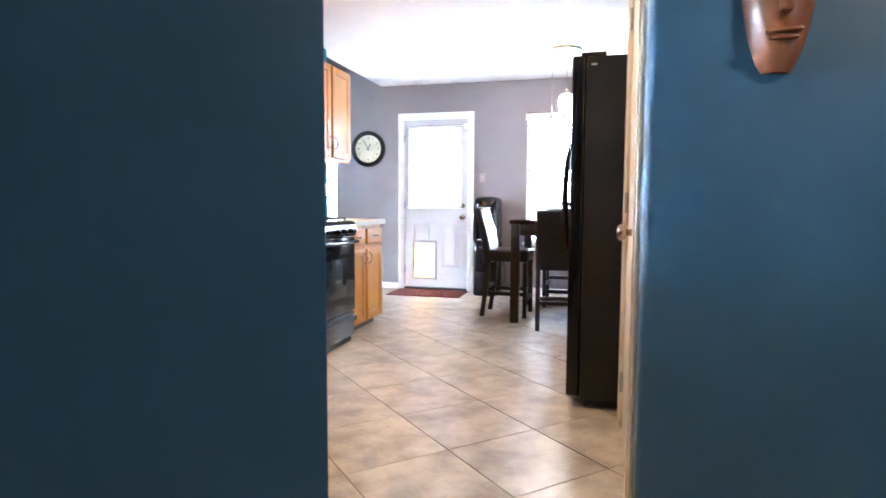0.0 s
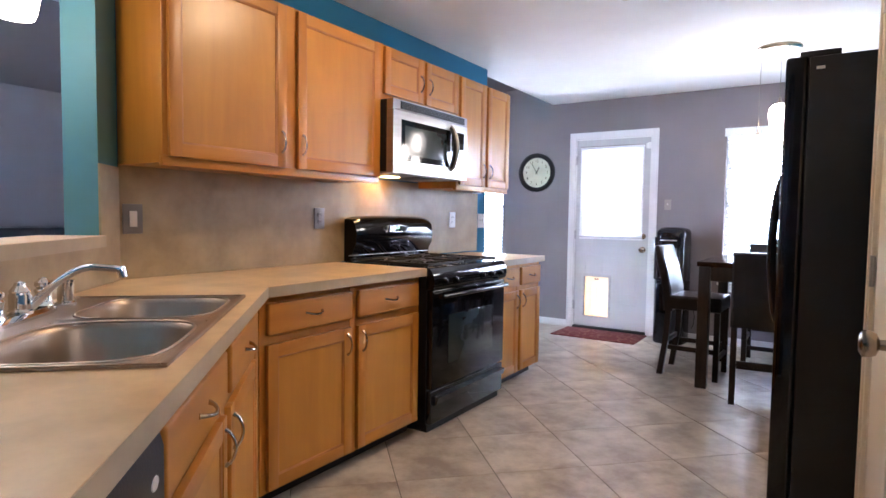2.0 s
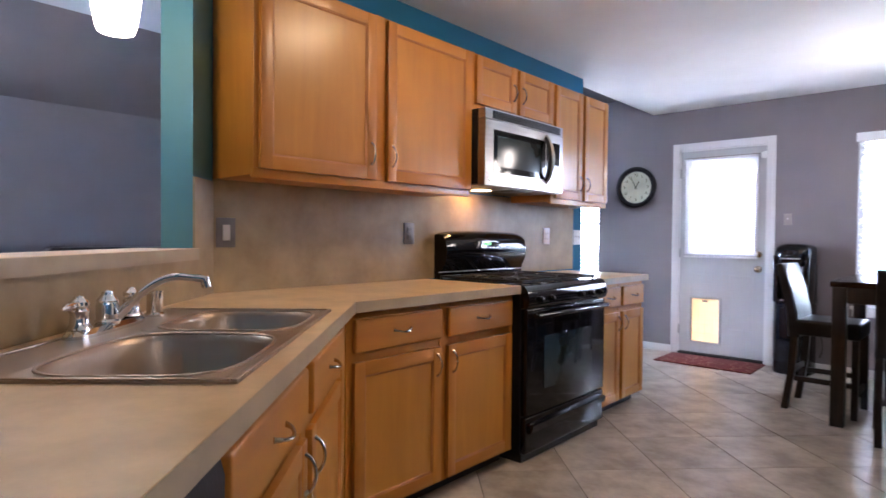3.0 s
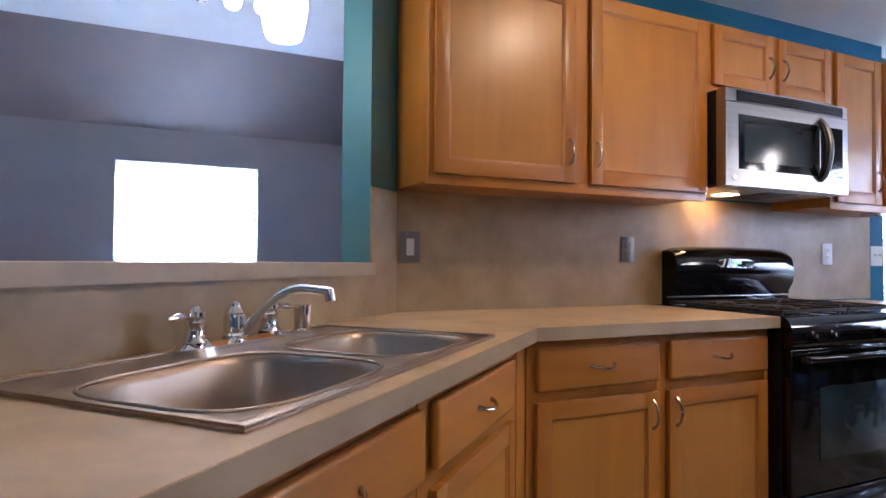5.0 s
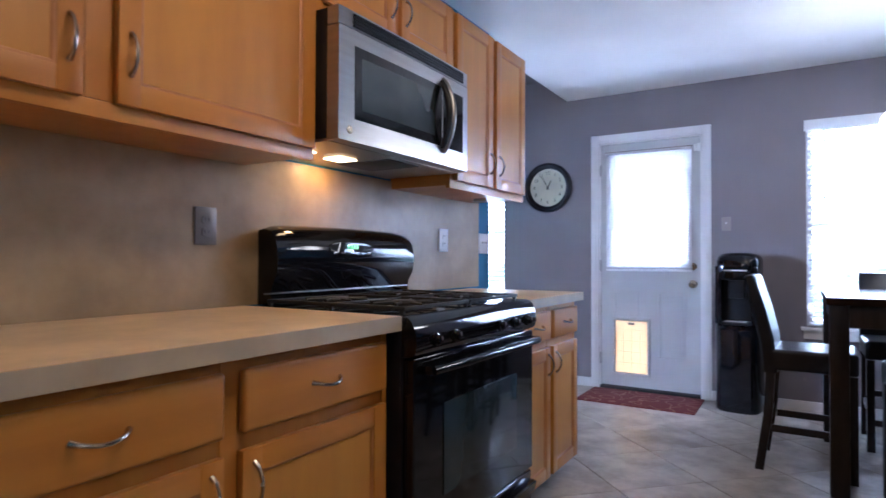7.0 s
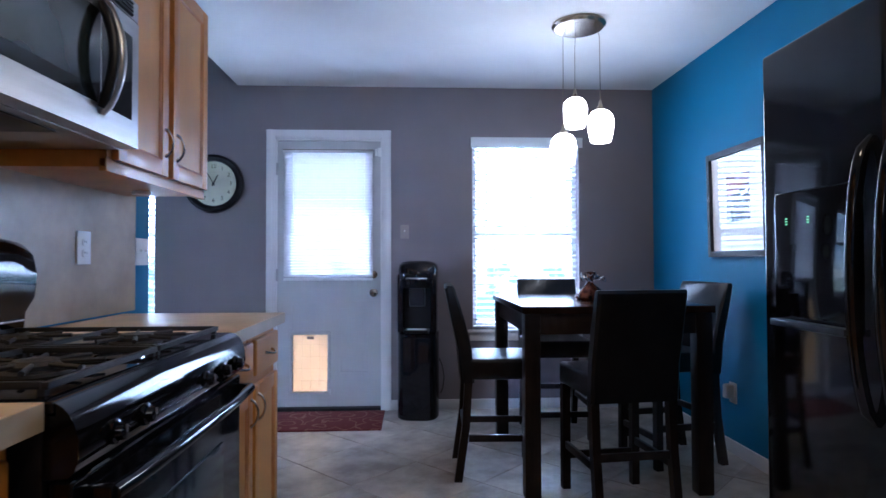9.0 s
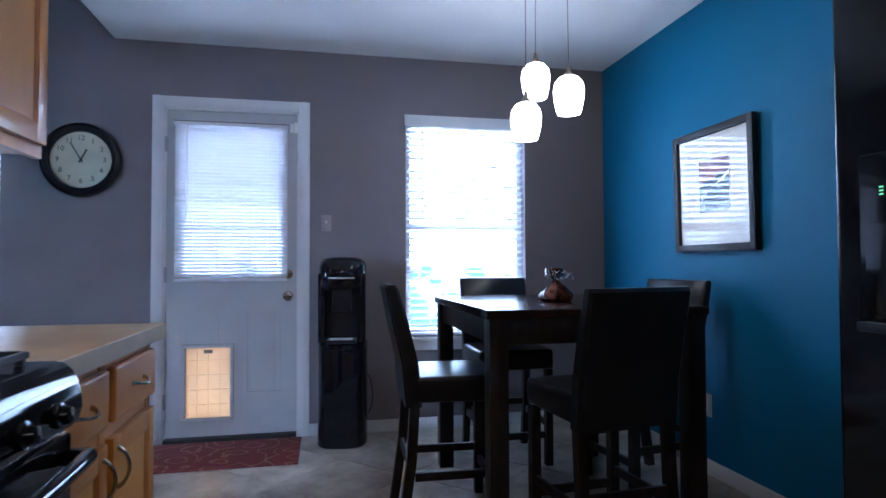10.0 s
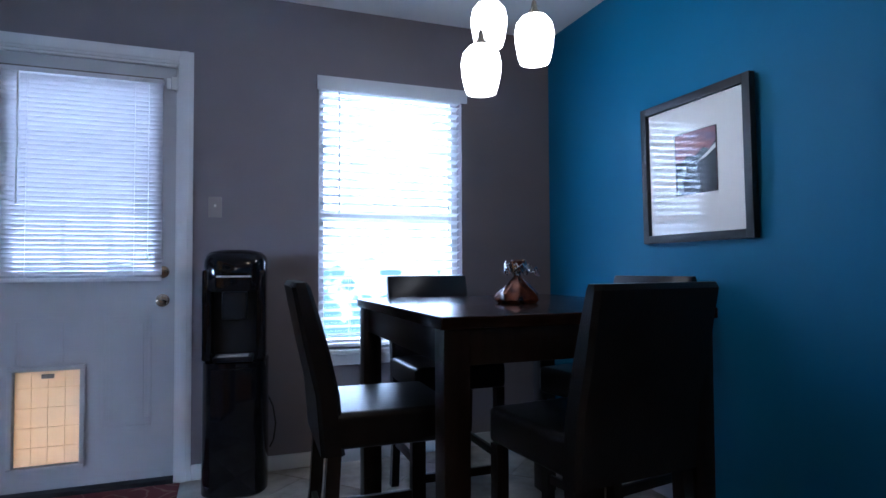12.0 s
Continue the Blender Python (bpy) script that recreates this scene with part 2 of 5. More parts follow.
# ---- builders ----
def box(x0, x1, y0, y1, z0, z1, bevel=0.0, bm=None, seg=2):
    """A box, its edges rounded by bevel; added to bm if there is one."""
    own = bmesh.new()
    bmesh.ops.create_cube(own, size=1)
    for v in own.verts:
        v.co = Vector(((x0, x1)[v.co.x > 0], (y0, y1)[v.co.y > 0], (z0, z1)[v.co.z > 0]))
    if bevel:
        bmesh.ops.bevel(own, geom=own.edges[:], offset=bevel, segments=seg, affect="EDGES", profile=0.6)
    return merge(bm, own)


def merge(bm, own):
    if bm is None:
        return own
    tmp = bpy.data.meshes.new("tmp")
    own.to_mesh(tmp)
    own.free()
    bm.from_mesh(tmp)
    bpy.data.meshes.remove(tmp)
    return bm


def moved(own, m):
    bmesh.ops.transform(own, matrix=m, verts=own.verts)
    return own


def tube(points, r, bm=None, sides=10, radii=None):
    """A round bar along points."""
    own, rings = bmesh.new(), []
    pts = [Vector(p) for p in points]
    side = None
    for i, p in enumerate(pts):
        d = (pts[min(i + 1, len(pts) - 1)] - pts[max(i - 1, 0)]).normalized()
        if side is None:
            side = d.orthogonal().normalized()
        side = (side - d * side.dot(d)).normalized()
        up, rad = d.cross(side), (radii[i] if radii else r)
        rings.append([own.verts.new(p + rad * (math.cos(a) * side + math.sin(a) * up)) for a in (2 * math.pi * k / sides for k in range(sides))])
    for a, b in zip(rings, rings[1:]):
        for k in range(sides):
            own.faces.new((a[k], a[(k + 1) % sides], b[(k + 1) % sides], b[k]))
    own.faces.new(rings[0][::-1]), own.faces.new(rings[-1])
    return merge(bm, own)


def lathe(profile, bm=None, sides=32, cap=True):
    """Turned about z from (radius, height) pairs."""
    own, rings = bmesh.new(), []
    for r, z in profile:
        rings.append([own.verts.new((r * math.cos(2 * math.pi * k / sides), r * math.sin(2 * math.pi * k / sides), z)) for k in range(sides)])
    for a, b in zip(rings, rings[1:]):
        for k in range(sides):
            own.faces.new((a[k], a[(k + 1) % sides], b[(k + 1) % sides], b[k]))
    if cap:
        own.faces.new(rings[0][::-1]), own.faces.new(rings[-1])
    bmesh.ops.recalc_face_normals(own, faces=own.faces)
    return merge(bm, own)


def prism(points, z0, z1, bm=None):
    """An upright prism over a polygon of (x, y)."""
    own = bmesh.new()
    low = [own.verts.new((x, y, z0)) for x, y in points]
    top = [own.verts.new((x, y, z1)) for x, y in points]
    own.faces.new(low[::-1]), own.faces.new(top)
    for k in range(len(points)):
        j = (k + 1) % len(points)
        own.faces.new((low[k], low[j], top[j], top[k]))
    bmesh.ops.recalc_face_normals(own, faces=own.faces)
    return merge(bm, own)


def extrude_x(profile, x0, x1, bm=None):
    """A profile of (y, z) drawn out along x."""
    own = prism([(y, z) for y, z in profile], x0, x1)
    return merge(bm, moved(own, Matrix(((0, 0, 1, 0), (1, 0, 0, 0), (0, 1, 0, 0), (0, 0, 0, 1)))))


def loft(loops, bm=None, cap_end=True):
    own = bmesh.new()
    rings = [[own.verts.new(p) for p in loop] for loop in loops]
    for a, b in zip(rings, rings[1:]):
        for k in range(len(a)):
            own.faces.new((a[k], a[(k + 1) % len(a)], b[(k + 1) % len(a)], b[k]))
    if cap_end:
        own.faces.new(rings[-1])
    bmesh.ops.recalc_face_normals(own, faces=own.faces)
    return merge(bm, own)


def squircle(cx, cy, hx, hy, z, power, n=48):
    out = []
    for k in range(n):
        a = 2 * math.pi * k / n
        c, s = math.cos(a), math.sin(a)
        out.append((cx + hx * math.copysign(abs(c) ** (2 / power), c), cy + hy * math.copysign(abs(s) ** (2 / power), s), z))
    return out


def mesh_of(name, bm, mat, smooth=True):
    me = bpy.data.meshes.new(name)
    bmesh.ops.recalc_face_normals(bm, faces=bm.faces)
    bm.to_mesh(me)
    bm.free()
    me.materials.append(mat)
    if smooth:
        me.polygons.foreach_set("use_smooth", [True] * len(me.polygons))
        me.set_sharp_from_angle(angle=radians(35))
    return me


def part(name, bm, mat, parent, label="", at=None):
    ob = new(name, mesh_of(name, bm, mat))
    ob.parent = parent
    if at is not None:
        ob.matrix_basis = at
    return tagged(ob, label)


def thing(name, m, label, category, group=""):
    ob = new(name)
    ob.empty_display_size = 0.1
    ob.matrix_basis = m
    return tagged(ob, label, category, group)


def single(name, bm, mat, label, category, kind="", m=None):
    ob = new(name, mesh_of(name, bm, mat))
    if m is not None:
        ob.matrix_basis = m
    return tagged(ob, label, category, "", kind)


def letters(text, size, depth=0.0006):
    cu = bpy.data.curves.new("letters", "FONT")
    cu.body, cu.size, cu.extrude, cu.align_x, cu.align_y = text, size, depth, "CENTER", "CENTER"
    ob = bpy.data.objects.new("letters", cu)
    me = bpy.data.meshes.new_from_object(ob)
    bm = bmesh.new()
    bm.from_mesh(me)
    bpy.data.objects.remove(ob)
    bpy.data.curves.remove(cu)
    bpy.data.meshes.remove(me)
    return bm


# ---- plan ----
YB = 6.33          # back wall's face
XR = 3.06          # blue wall with the picture
CZ = 2.45          # kitchen ceiling
XP, YP = 2.59, 1.40   # wall with the white door, and its end towards the hall
ANG = radians(46.5)
D = Vector((math.cos(ANG), -math.sin(ANG), 0))   # along the slanted sink wall
N = Vector((math.sin(ANG), math.cos(ANG), 0))    # out of it into the kitchen
O = Vector((0, 1.478, 0))


def diag(u, n=0.0):
    p = O + D * u + N * n
    return (p.x, p.y)


def along_diag(u, z=0.0):
    """A pose on the sink wall at u, local x against D, local -y into the kitchen."""
    p = O + D * u
    return pose(p.x, p.y, z, 0, 0, 180 - 46.5)


def along_stove(y, z=0.0, x=0.0):
    return pose(x, y, z, 0, 0, 90)


# ---- structure ----
def wall(name, bm, mat, label):
    return single(name, bm, mat, label, "wall", "structure")


# kitchen ceiling; the living room's tray ceiling
# stretched east over the unseen hall to shut out sky light
single("ceiling", box(-0.12, 4.75, -3.2, YB + 0.14, CZ, CZ + 0.12), CEIL, "white lightly textured plaster kitchen ceiling", "ceiling", "structure")
tray = bmesh.new()
box(-4.0, -0.12, -2.2, 5.2, 3.27, 3.37, bm=tray)
single("ceiling_living", tray, TRAY, "white raised centre of the living room tray ceiling", "ceiling", "structure")


def quad_slab(points, lift=0.06):
    bm = bmesh.new()
    a = [bm.verts.new(p) for p in points]
    b = [bm.verts.new((p[0], p[1], p[2] + lift)) for p in points]
    bm.faces.new(a), bm.faces.new(b[::-1])
    for k in range(4):
        bm.faces.new((a[k], a[(k + 1) % 4], b[(k + 1) % 4], b[k]))
    return bm


single("ceiling_slope_west", quad_slab([(-5.2, -3.4, 2.6), (-5.2, YB + 0.1, 2.6), (-4.0, 5.2, 3.27), (-4.0, -2.2, 3.27)]), GREY, "sloping grey painted edge of the tray ceiling", "ceiling", "structure")
single("ceiling_slope_north", quad_slab([(-5.2, YB + 0.1, 2.6), (-0.0, YB + 0.1, 2.6), (-0.12, 5.2, 3.27), (-4.0, 5.2, 3.27)]), GREY, "sloping grey painted edge of the tray ceiling", "ceiling", "structure")
single("ceiling_slope_south", quad_slab([(-5.2, -3.4, 2.6), (-0.12, -3.4, 2.6), (-0.12, -2.2, 3.27), (-4.0, -2.2, 3.27)]), GREY, "sloping grey painted edge of the tray ceiling", "ceiling", "structure")
wall("wall_header", box(-0.12, -0.06, 1.2, YB, CZ + 0.003, 3.42), GREY, "grey painted upstand above the kitchen ceiling's edge")

# back wall with its door and two windows
DX0, DX1, DZ1 = 0.162, 0.964, 2.05          # door opening
WX0, WX1, WZ0, WZ1 = 1.648, 2.475, 0.60, 2.058  # window opening
LX0, LX1, LZ0, LZ1 = -1.62, -0.72, 0.60, 2.05  # living room window
back = bmesh.new()
for x0, x1, z0, z1 in ((LX1, DX0, 0, 2.68), (DX0, DX1, DZ1, 2.68), (DX1, WX0, 0, 2.68), (WX0, WX1, 0, WZ0), (WX0, WX1, WZ1, 2.68), (WX1, XR, 0, 2.68), (LX0, LX1, 0, LZ0), (LX0, LX1, LZ1, 2.68), (-5.2, LX0, 0, 2.68)):
    box(x0, x1, YB, YB + 0.14, z0, z1, bm=back)
wall("wall_north", back, GREY, "taupe grey painted back wall with a door and windows")
wall("wall_east", box(XR, XR + 0.12, 2.4, YB + 0.14, 0, CZ), TEAL, "bright teal blue painted dining wall")
# wall with the white door beside the fridge
PD0, PD1, PDZ = 1.595, 2.37, 2.05
pan = bmesh.new()
prism([(XP + 0.022 - 0.022 * math.cos(a), YP + 0.022 - 0.022 * math.sin(a)) for a in (math.pi * k / 12 for k in range(7))] + [(XP + 0.11, YP), (XP + 0.11, PD0), (XP, PD0)], 0, CZ, pan)
box(XP, XP + 0.11, PD1, 2.50, 0, CZ, bm=pan)
box(XP, XP + 0.11, PD0, PD1, PDZ, CZ, bm=pan)
wall("wall_hall_north", box(XP + 0.11, 4.6, YP, YP + 0.11, 0, CZ), TEAL_GREYED, "teal hall wall with the mask, hall light greyed into its colour")
wall("wall_closet_1", box(XP + 0.11, XR, 2.39, 2.50, 0, CZ), TEAL_GREYED, "teal wall behind the fridge, greyed like the hall's")
wall("wall_closet_2", box(XP + 0.9, XP + 1.0, YP + 0.11, 2.39, 0, CZ), TEAL_GREYED, "plain back wall of the closet")
wall("wall_pantry", pan, TEAL_GREYED, "teal painted wall round the closet door")
# stove wall
wall("wall_stove", box(-0.12, 0.0, 1.40, 4.605, 0, CZ - 0.002), TEAL, "teal painted wall behind the cooker")
# slanted sink wall with the opening to the living room, and the wing wall at its end
OU0, OU1, OZ0, OZ1 = 0.20, 2.28, 1.06, 2.36
WU0, WU1 = 2.39, 2.542   # the wing wall
sinkw = bmesh.new()
wu, wz = (0.0, OU0, OU1, WU0), (0, OZ0, OZ1, CZ - 0.002)
wv = {(i, j): sinkw.verts.new((*diag(u, 0), z)) for i, u in enumerate(wu) for j, z in enumerate(wz)}
for i in range(3):
    for j in range(3):
        if (i, j) != (1, 1):
            sinkw.faces.new([wv[k] for k in ((i, j), (i + 1, j), (i + 1, j + 1), (i, j + 1))])
for v in bmesh.ops.extrude_face_region(sinkw, geom=sinkw.faces[:])["geom"]:
    if isinstance(v, bmesh.types.BMVert):
        v.co -= N * 0.12
wall("wall_sink", sinkw, TEAL_LAMPLIT, "slanted teal wall with a wide opening to the living room")
wing = bmesh.new()
prism([diag(WU0, -0.12), diag(WU0, 0.645), diag(WU1, 0.645), diag(WU1, -0.12)], 0, CZ - 0.002, wing)
wall("wall_wing", wing, TEAL_GREYED, "teal wing wall at the end of the sink counter")
hallw = bmesh.new()
prism([diag(WU0, -0.12), diag(WU1, -0.12), diag(WU1, -4.15), diag(WU0, -4.15)], 0, CZ - 0.002, hallw)
# Unseen end walls, added to keep living room daylight out of the hall.
box(-0.2, 4.7, -3.2, -3.08, 0, CZ - 0.002, bm=hallw)
box(4.6, 4.72, -3.08, YP, 0, CZ - 0.002, bm=hallw)
box(-0.14, -0.02, -3.08, -1.9, 0, CZ - 0.002, bm=hallw)
wall("wall_hall", hallw, TEAL_GREYED, "teal hall walls, with unseen end walls added against daylight")
# living room walls
LWY0, LWY1, LWZ0, LWZ1 = 0.0, 1.52, 1.03, 2.22
west = bmesh.new()
for y0, y1, z0, z1 in ((-3.4, LWY0, 0, 2.66), (LWY1, YB + 0.14, 0, 2.66), (LWY0, LWY1, 0, LWZ0), (LWY0, LWY1, LWZ1, 2.66)):
    box(-5.34, -5.2, y0, y1, z0, z1, bm=west)
wall("wall_west", west, GREY, "taupe grey living room wall with a wide window")
wall("wall_south", box(-5.34, 0.6, -3.52, -3.4, 0, 3.42), GREY, "taupe grey end wall of the living room")
# unseen roof slab over everything, added to keep sun and sky out
single("roof", box(-5.8, 5.0, -3.9, 6.9, 3.44, 3.54), CEIL, "unseen flat slab added above the house to keep sun out", "roof", "structure")

# ground, backdrops
single("ground", box(-400, 400, -400, 400, -0.34, -0.30), surface("lawn", (0.07, 0.1, 0.04), 0.9, vary=0.3, scale=2, grain=60, bump=0.4), "mown lawn round the house", "ground", "structure")
# Unseen pale slabs, added to throw sunlight up through the windows.
single("bounce_north", box(-6.0, 7.0, YB + 0.2, 12.9, -0.298, -0.20), BOUNCE_SLAB, "unseen pale slab added to bounce sun onto the kitchen ceiling", "patio", "structure")
single("bounce_west", box(-12.0, -5.5, -5.0, 7.0, -0.297, -0.21), BOUNCE_SLAB, "unseen pale slab added to bounce sun into the living room", "patio", "structure")
single("backdrop_north", box(-7.0, 9.0, 13.0, 13.05, -0.29, 8.0), DAY_N, "hazy bright garden beyond the windows", "backdrop", "structure")
single("backdrop_west", box(-12.05, -12.0, -7.0, 9.0, -0.29, 7.0), DAY_W, "hazy bright yard beyond the window", "backdrop", "structure")

# sub-floor, living carpet
single("subfloor", box(-5.3, 4.7, -3.4, YB + 0.14, -0.12, -0.014), GROUT, "concrete subfloor under the tiles", "floor", "structure")
floor = single("floor", box(-0.9, 3.3, -3.2, YB, -0.013, -0.0035), GROUT, "diagonal grey-beige porcelain tile floor with dark grout", "floor", "structure")
single("floor_living", box(-5.2, -0.9, -3.4, YB, -0.013, 0.004), CARPET, "beige carpet of the living room", "floor", "structure")


# baseboards
def baseboard(name, x0, x1, y0, y1):
    bm = box(x0, x1, y0, y1, 0, 0.075, 0.004)
    single(name, bm, WHITE, "white painted wooden baseboard", "baseboard", "structure")


baseboard("baseboard_north_1", -0.9, 0.095, YB - 0.014, YB)
baseboard("baseboard_north_2", 1.031, XR, YB - 0.014, YB)
baseboard("baseboard_east", XR - 0.014, XR, 3.72, YB - 0.014)


def casing(name, x0, x1, z1, label, m, w=0.068, mat=WHITE):
    """A moulded door casing round an opening; local x along the wall, local -y into the room."""
    root = thing(name, m, label, "door frame")
    root["kind"] = "structure"
    prof = lambda bm, a, b, c, d, upright: (box(a, b, -0.012, 0, c, d, 0.003, bm), box(a + 0.012 * upright, b - 0.022 * upright, -0.02, -0.012, c + 0.012 * (not upright), d - 0.02 * (not upright), 0.003, bm))
    bm = bmesh.new()
    prof(bm, x0 - w, x0, 0, z1 + w, 1)
    part("jamb_trim", bm, mat, root)
    bm = bmesh.new()
    prof(bm, x1, x1 + w, 0, z1 + w, 1)
    part("jamb_trim", bm, mat, root)
    bm = bmesh.new()
    prof(bm, x0, x1, z1, z1 + w, 0)
    part("head_trim", bm, mat, root)
    bm = bmesh.new()
    box(x0, x0 + 0.012, 0.0, 0.12, 0, z1, bm=bm), box(x1 - 0.012, x1, 0.0, 0.12, 0, z1, bm=bm), box(x0 + 0.012, x1 - 0.012, 0.0, 0.12, z1 - 0.012, z1, bm=bm)
    part("reveal", bm, mat, root)
    return root


def knob_set(parent, x, z, y=0.0, bolt=None, big=0.027):
    turn = pose(x, y, z, 90, 0, 0)
    k = part("door_knob", moved(lathe([(0.0, 0.0), (0.031, 0.0), (0.031, 0.006), (0.012, 0.010), (0.011, 0.032), (big * 0.8, 0.038), (big, 0.05), (big * 0.95, 0.062), (big * 0.6, 0.068), (0.0, 0.069)], sides=24, cap=False), turn), NICKEL, parent, "satin nickel round knob")
    if bolt:
        part("deadbolt", moved(lathe([(0.0, 0.0), (0.03, 0.0), (0.028, 0.012), (0.012, 0.014), (0.012, 0.03), (0.0, 0.03)], sides=24, cap=False), pose(x, y, bolt, 90, 0, 0)), NICKEL, parent, "round deadbolt")
    return k


def hinge(parent, x, z, y):
    bm = box(x - 0.012, x + 0.014, y - 0.004, y + 0.002, z - 0.045, z + 0.045, 0.002)
    tube([(x, y - 0.006, z - 0.047), (x, y - 0.006, z + 0.047)], 0.006, bm)
    part("hinge", bm, HINGE, parent, "satin metal butt hinge")


# exterior door, half glazed
casing("door_frame_1", DX0, DX1, DZ1, "white moulded casing of the back door", pose(0, YB, 0), w=0.066)
door = thing("door_1", pose(0, YB, 0), "closed white steel back door, half glazed, with blind and pet flap", "door")
door["kind"] = "structure"
L0, L1, DY = DX0 + 0.0135, DX1 - 0.0135, 0.012
GX0, GX1, GZ0, GZ1 = 0.268, 0.858, 1.02, 1.92   # glazing
PX0, PX1, PZ0, PZ1 = 0.29, 0.553, 0.139, 0.571   # pet flap
leaf = bmesh.new()
for x0, x1, z0, z1 in ((L0, GX0, 0.03, 2.035), (GX1, L1, 0.03, 2.035), (GX0, GX1, GZ1, 2.035), (GX0, GX1, PZ1, GZ0), (GX0, PX0, 0.03, PZ1), (PX1, GX1, 0.03, PZ1), (PX0, PX1, 0.03, PZ0)):
    box(x0, x1, DY, DY + 0.044, z0, z1, bm=leaf)
part("leaf", leaf, DOORW, door)
stop = box(DX0 + 0.0122, DX0 + 0.03, DY + 0.047, DY + 0.065, 0.03, DZ1 - 0.0122)
box(DX1 - 0.03, DX1 - 0.0122, DY + 0.047, DY + 0.065, 0.03, DZ1 - 0.0122, bm=stop)
box(DX0 + 0.03, DX1 - 0.03, DY + 0.047, DY + 0.065, DZ1 - 0.03, DZ1 - 0.0122, bm=stop)
part("door_stop", stop, WHITE, door)


def raised_panel(x0, x1, z0, z1):
    bm = bmesh.new()
    for a, b, c, d in ((x0, x1, z1 - 0.016, z1), (x0, x1, z0, z0 + 0.016), (x0, x0 + 0.016, z0 + 0.016, z1 - 0.016), (x1 - 0.016, x1, z0 + 0.016, z1 - 0.016)):
        box(a, b, DY - 0.005, DY + 0.002, c, d, 0.002, bm)
    box(x0 + 0.035, x1 - 0.035, DY - 0.003, DY + 0.002, z0 + 0.035, z1 - 0.035, 0.0028, bm)
    part("panel", bm, DOORW, door)


raised_panel(0.637, 0.852, 0.275, 0.812)
bm = box(0.283, 0.483, DY - 0.005, DY + 0.002, 0.796, 0.812, 0.002)
box(0.283, 0.299, DY - 0.005, DY + 0.002, 0.60, 0.796, 0.002, bm), box(0.467, 0.483, DY - 0.005, DY + 0.002, 0.60, 0.796, 0.002, bm)
part("panel", bm, DOORW, door)
bm = bmesh.new()
for a, b, c, d in ((GX0 - 0.03, GX1 + 0.03, GZ1, GZ1 + 0.03), (GX0 - 0.03, GX1 + 0.03, GZ0 - 0.03, GZ0), (GX0 - 0.03, GX0, GZ0, GZ1), (GX1, GX1 + 0.03, GZ0, GZ1)):
    box(a, b, DY - 0.014, DY + 0.05, c, d, 0.004, bm)
part("glazing_bead", bm, DOORW, door)
bm = bmesh.new()
for k in (1, 2):
    x = GX0 + (GX1 - GX0) * k / 3
    box(x - 0.009, x + 0.009, DY + 0.036, DY + 0.048, GZ0, GZ1, 0.002, bm)
    z = GZ0 + (GZ1 - GZ0) * k / 3
    box(GX0, GX1, DY + 0.037, DY + 0.047, z - 0.009, z + 0.009, 0.002, bm)
part("glazing_bars", bm, DOORW, door)
pane = part("glass", box(GX0, GX1, DY + 0.026, DY + 0.031, GZ0, GZ1), GLASS, door)
pane.visible_shadow = False
flap = bmesh.new()
for a, b, c, d in ((PX0 - 0.022, PX1 + 0.022, PZ1, PZ1 + 0.022), (PX0 - 0.022, PX1 + 0.022, PZ0 - 0.022, PZ0), (PX0 - 0.022, PX0, PZ0, PZ1), (PX1, PX1 + 0.022, PZ0, PZ1)):
    box(a, b, DY - 0.016, DY + 0.052, c, d, 0.005, flap)
flap = part("pet_door_frame", flap, DOORW, door, "white plastic pet door frame")
fl = box(PX0 + 0.002, PX1 - 0.002, DY + 0.012, DY + 0.015, PZ0 + 0.002, PZ1 - 0.002)
for z in (0.22, 0.31, 0.40, 0.49):
    box(PX0 + 0.004, PX1 - 0.004, DY + 0.008, DY + 0.0118, z, z + 0.003, 0.0008, fl)
for x in (0.355, 0.420, 0.488):
    box(x, x + 0.003, DY + 0.0085, DY + 0.0118, PZ0 + 0.004, PZ1 - 0.004, 0.001, fl)
fl = part("flap", fl, FLAP, flap, "glowing cream translucent flap")
part("flap_magnet", box(0.397, 0.447, DY + 0.002, DY + 0.0075, 0.535, 0.555, 0.002), PLATEB, flap)
knob_set(door, 0.897, 0.882, DY, 1.02)
for z in (0.25, 1.02, 1.82):
    hinge(door, L0 - 0.004, z, DY - 0.004)
part("threshold", box(DX0 + 0.012, DX1 - 0.012, -0.03, 0.10, 0.0, 0.026, 0.004), RUBBER, door, "dark metal threshold")

ds = thing("door_sensor", pose(0.945, YB - 0.0205, 1.945), "small white alarm contact on the back door's casing", "sensor")
part("case", box(-0.013, 0.013, -0.014, 0.0, -0.032, 0.032, 0.003), PLATEW, ds)
part("magnet", box(-0.036, -0.018, -0.004, 0.012, -0.026, 0.026, 0.003), PLATEW, ds)


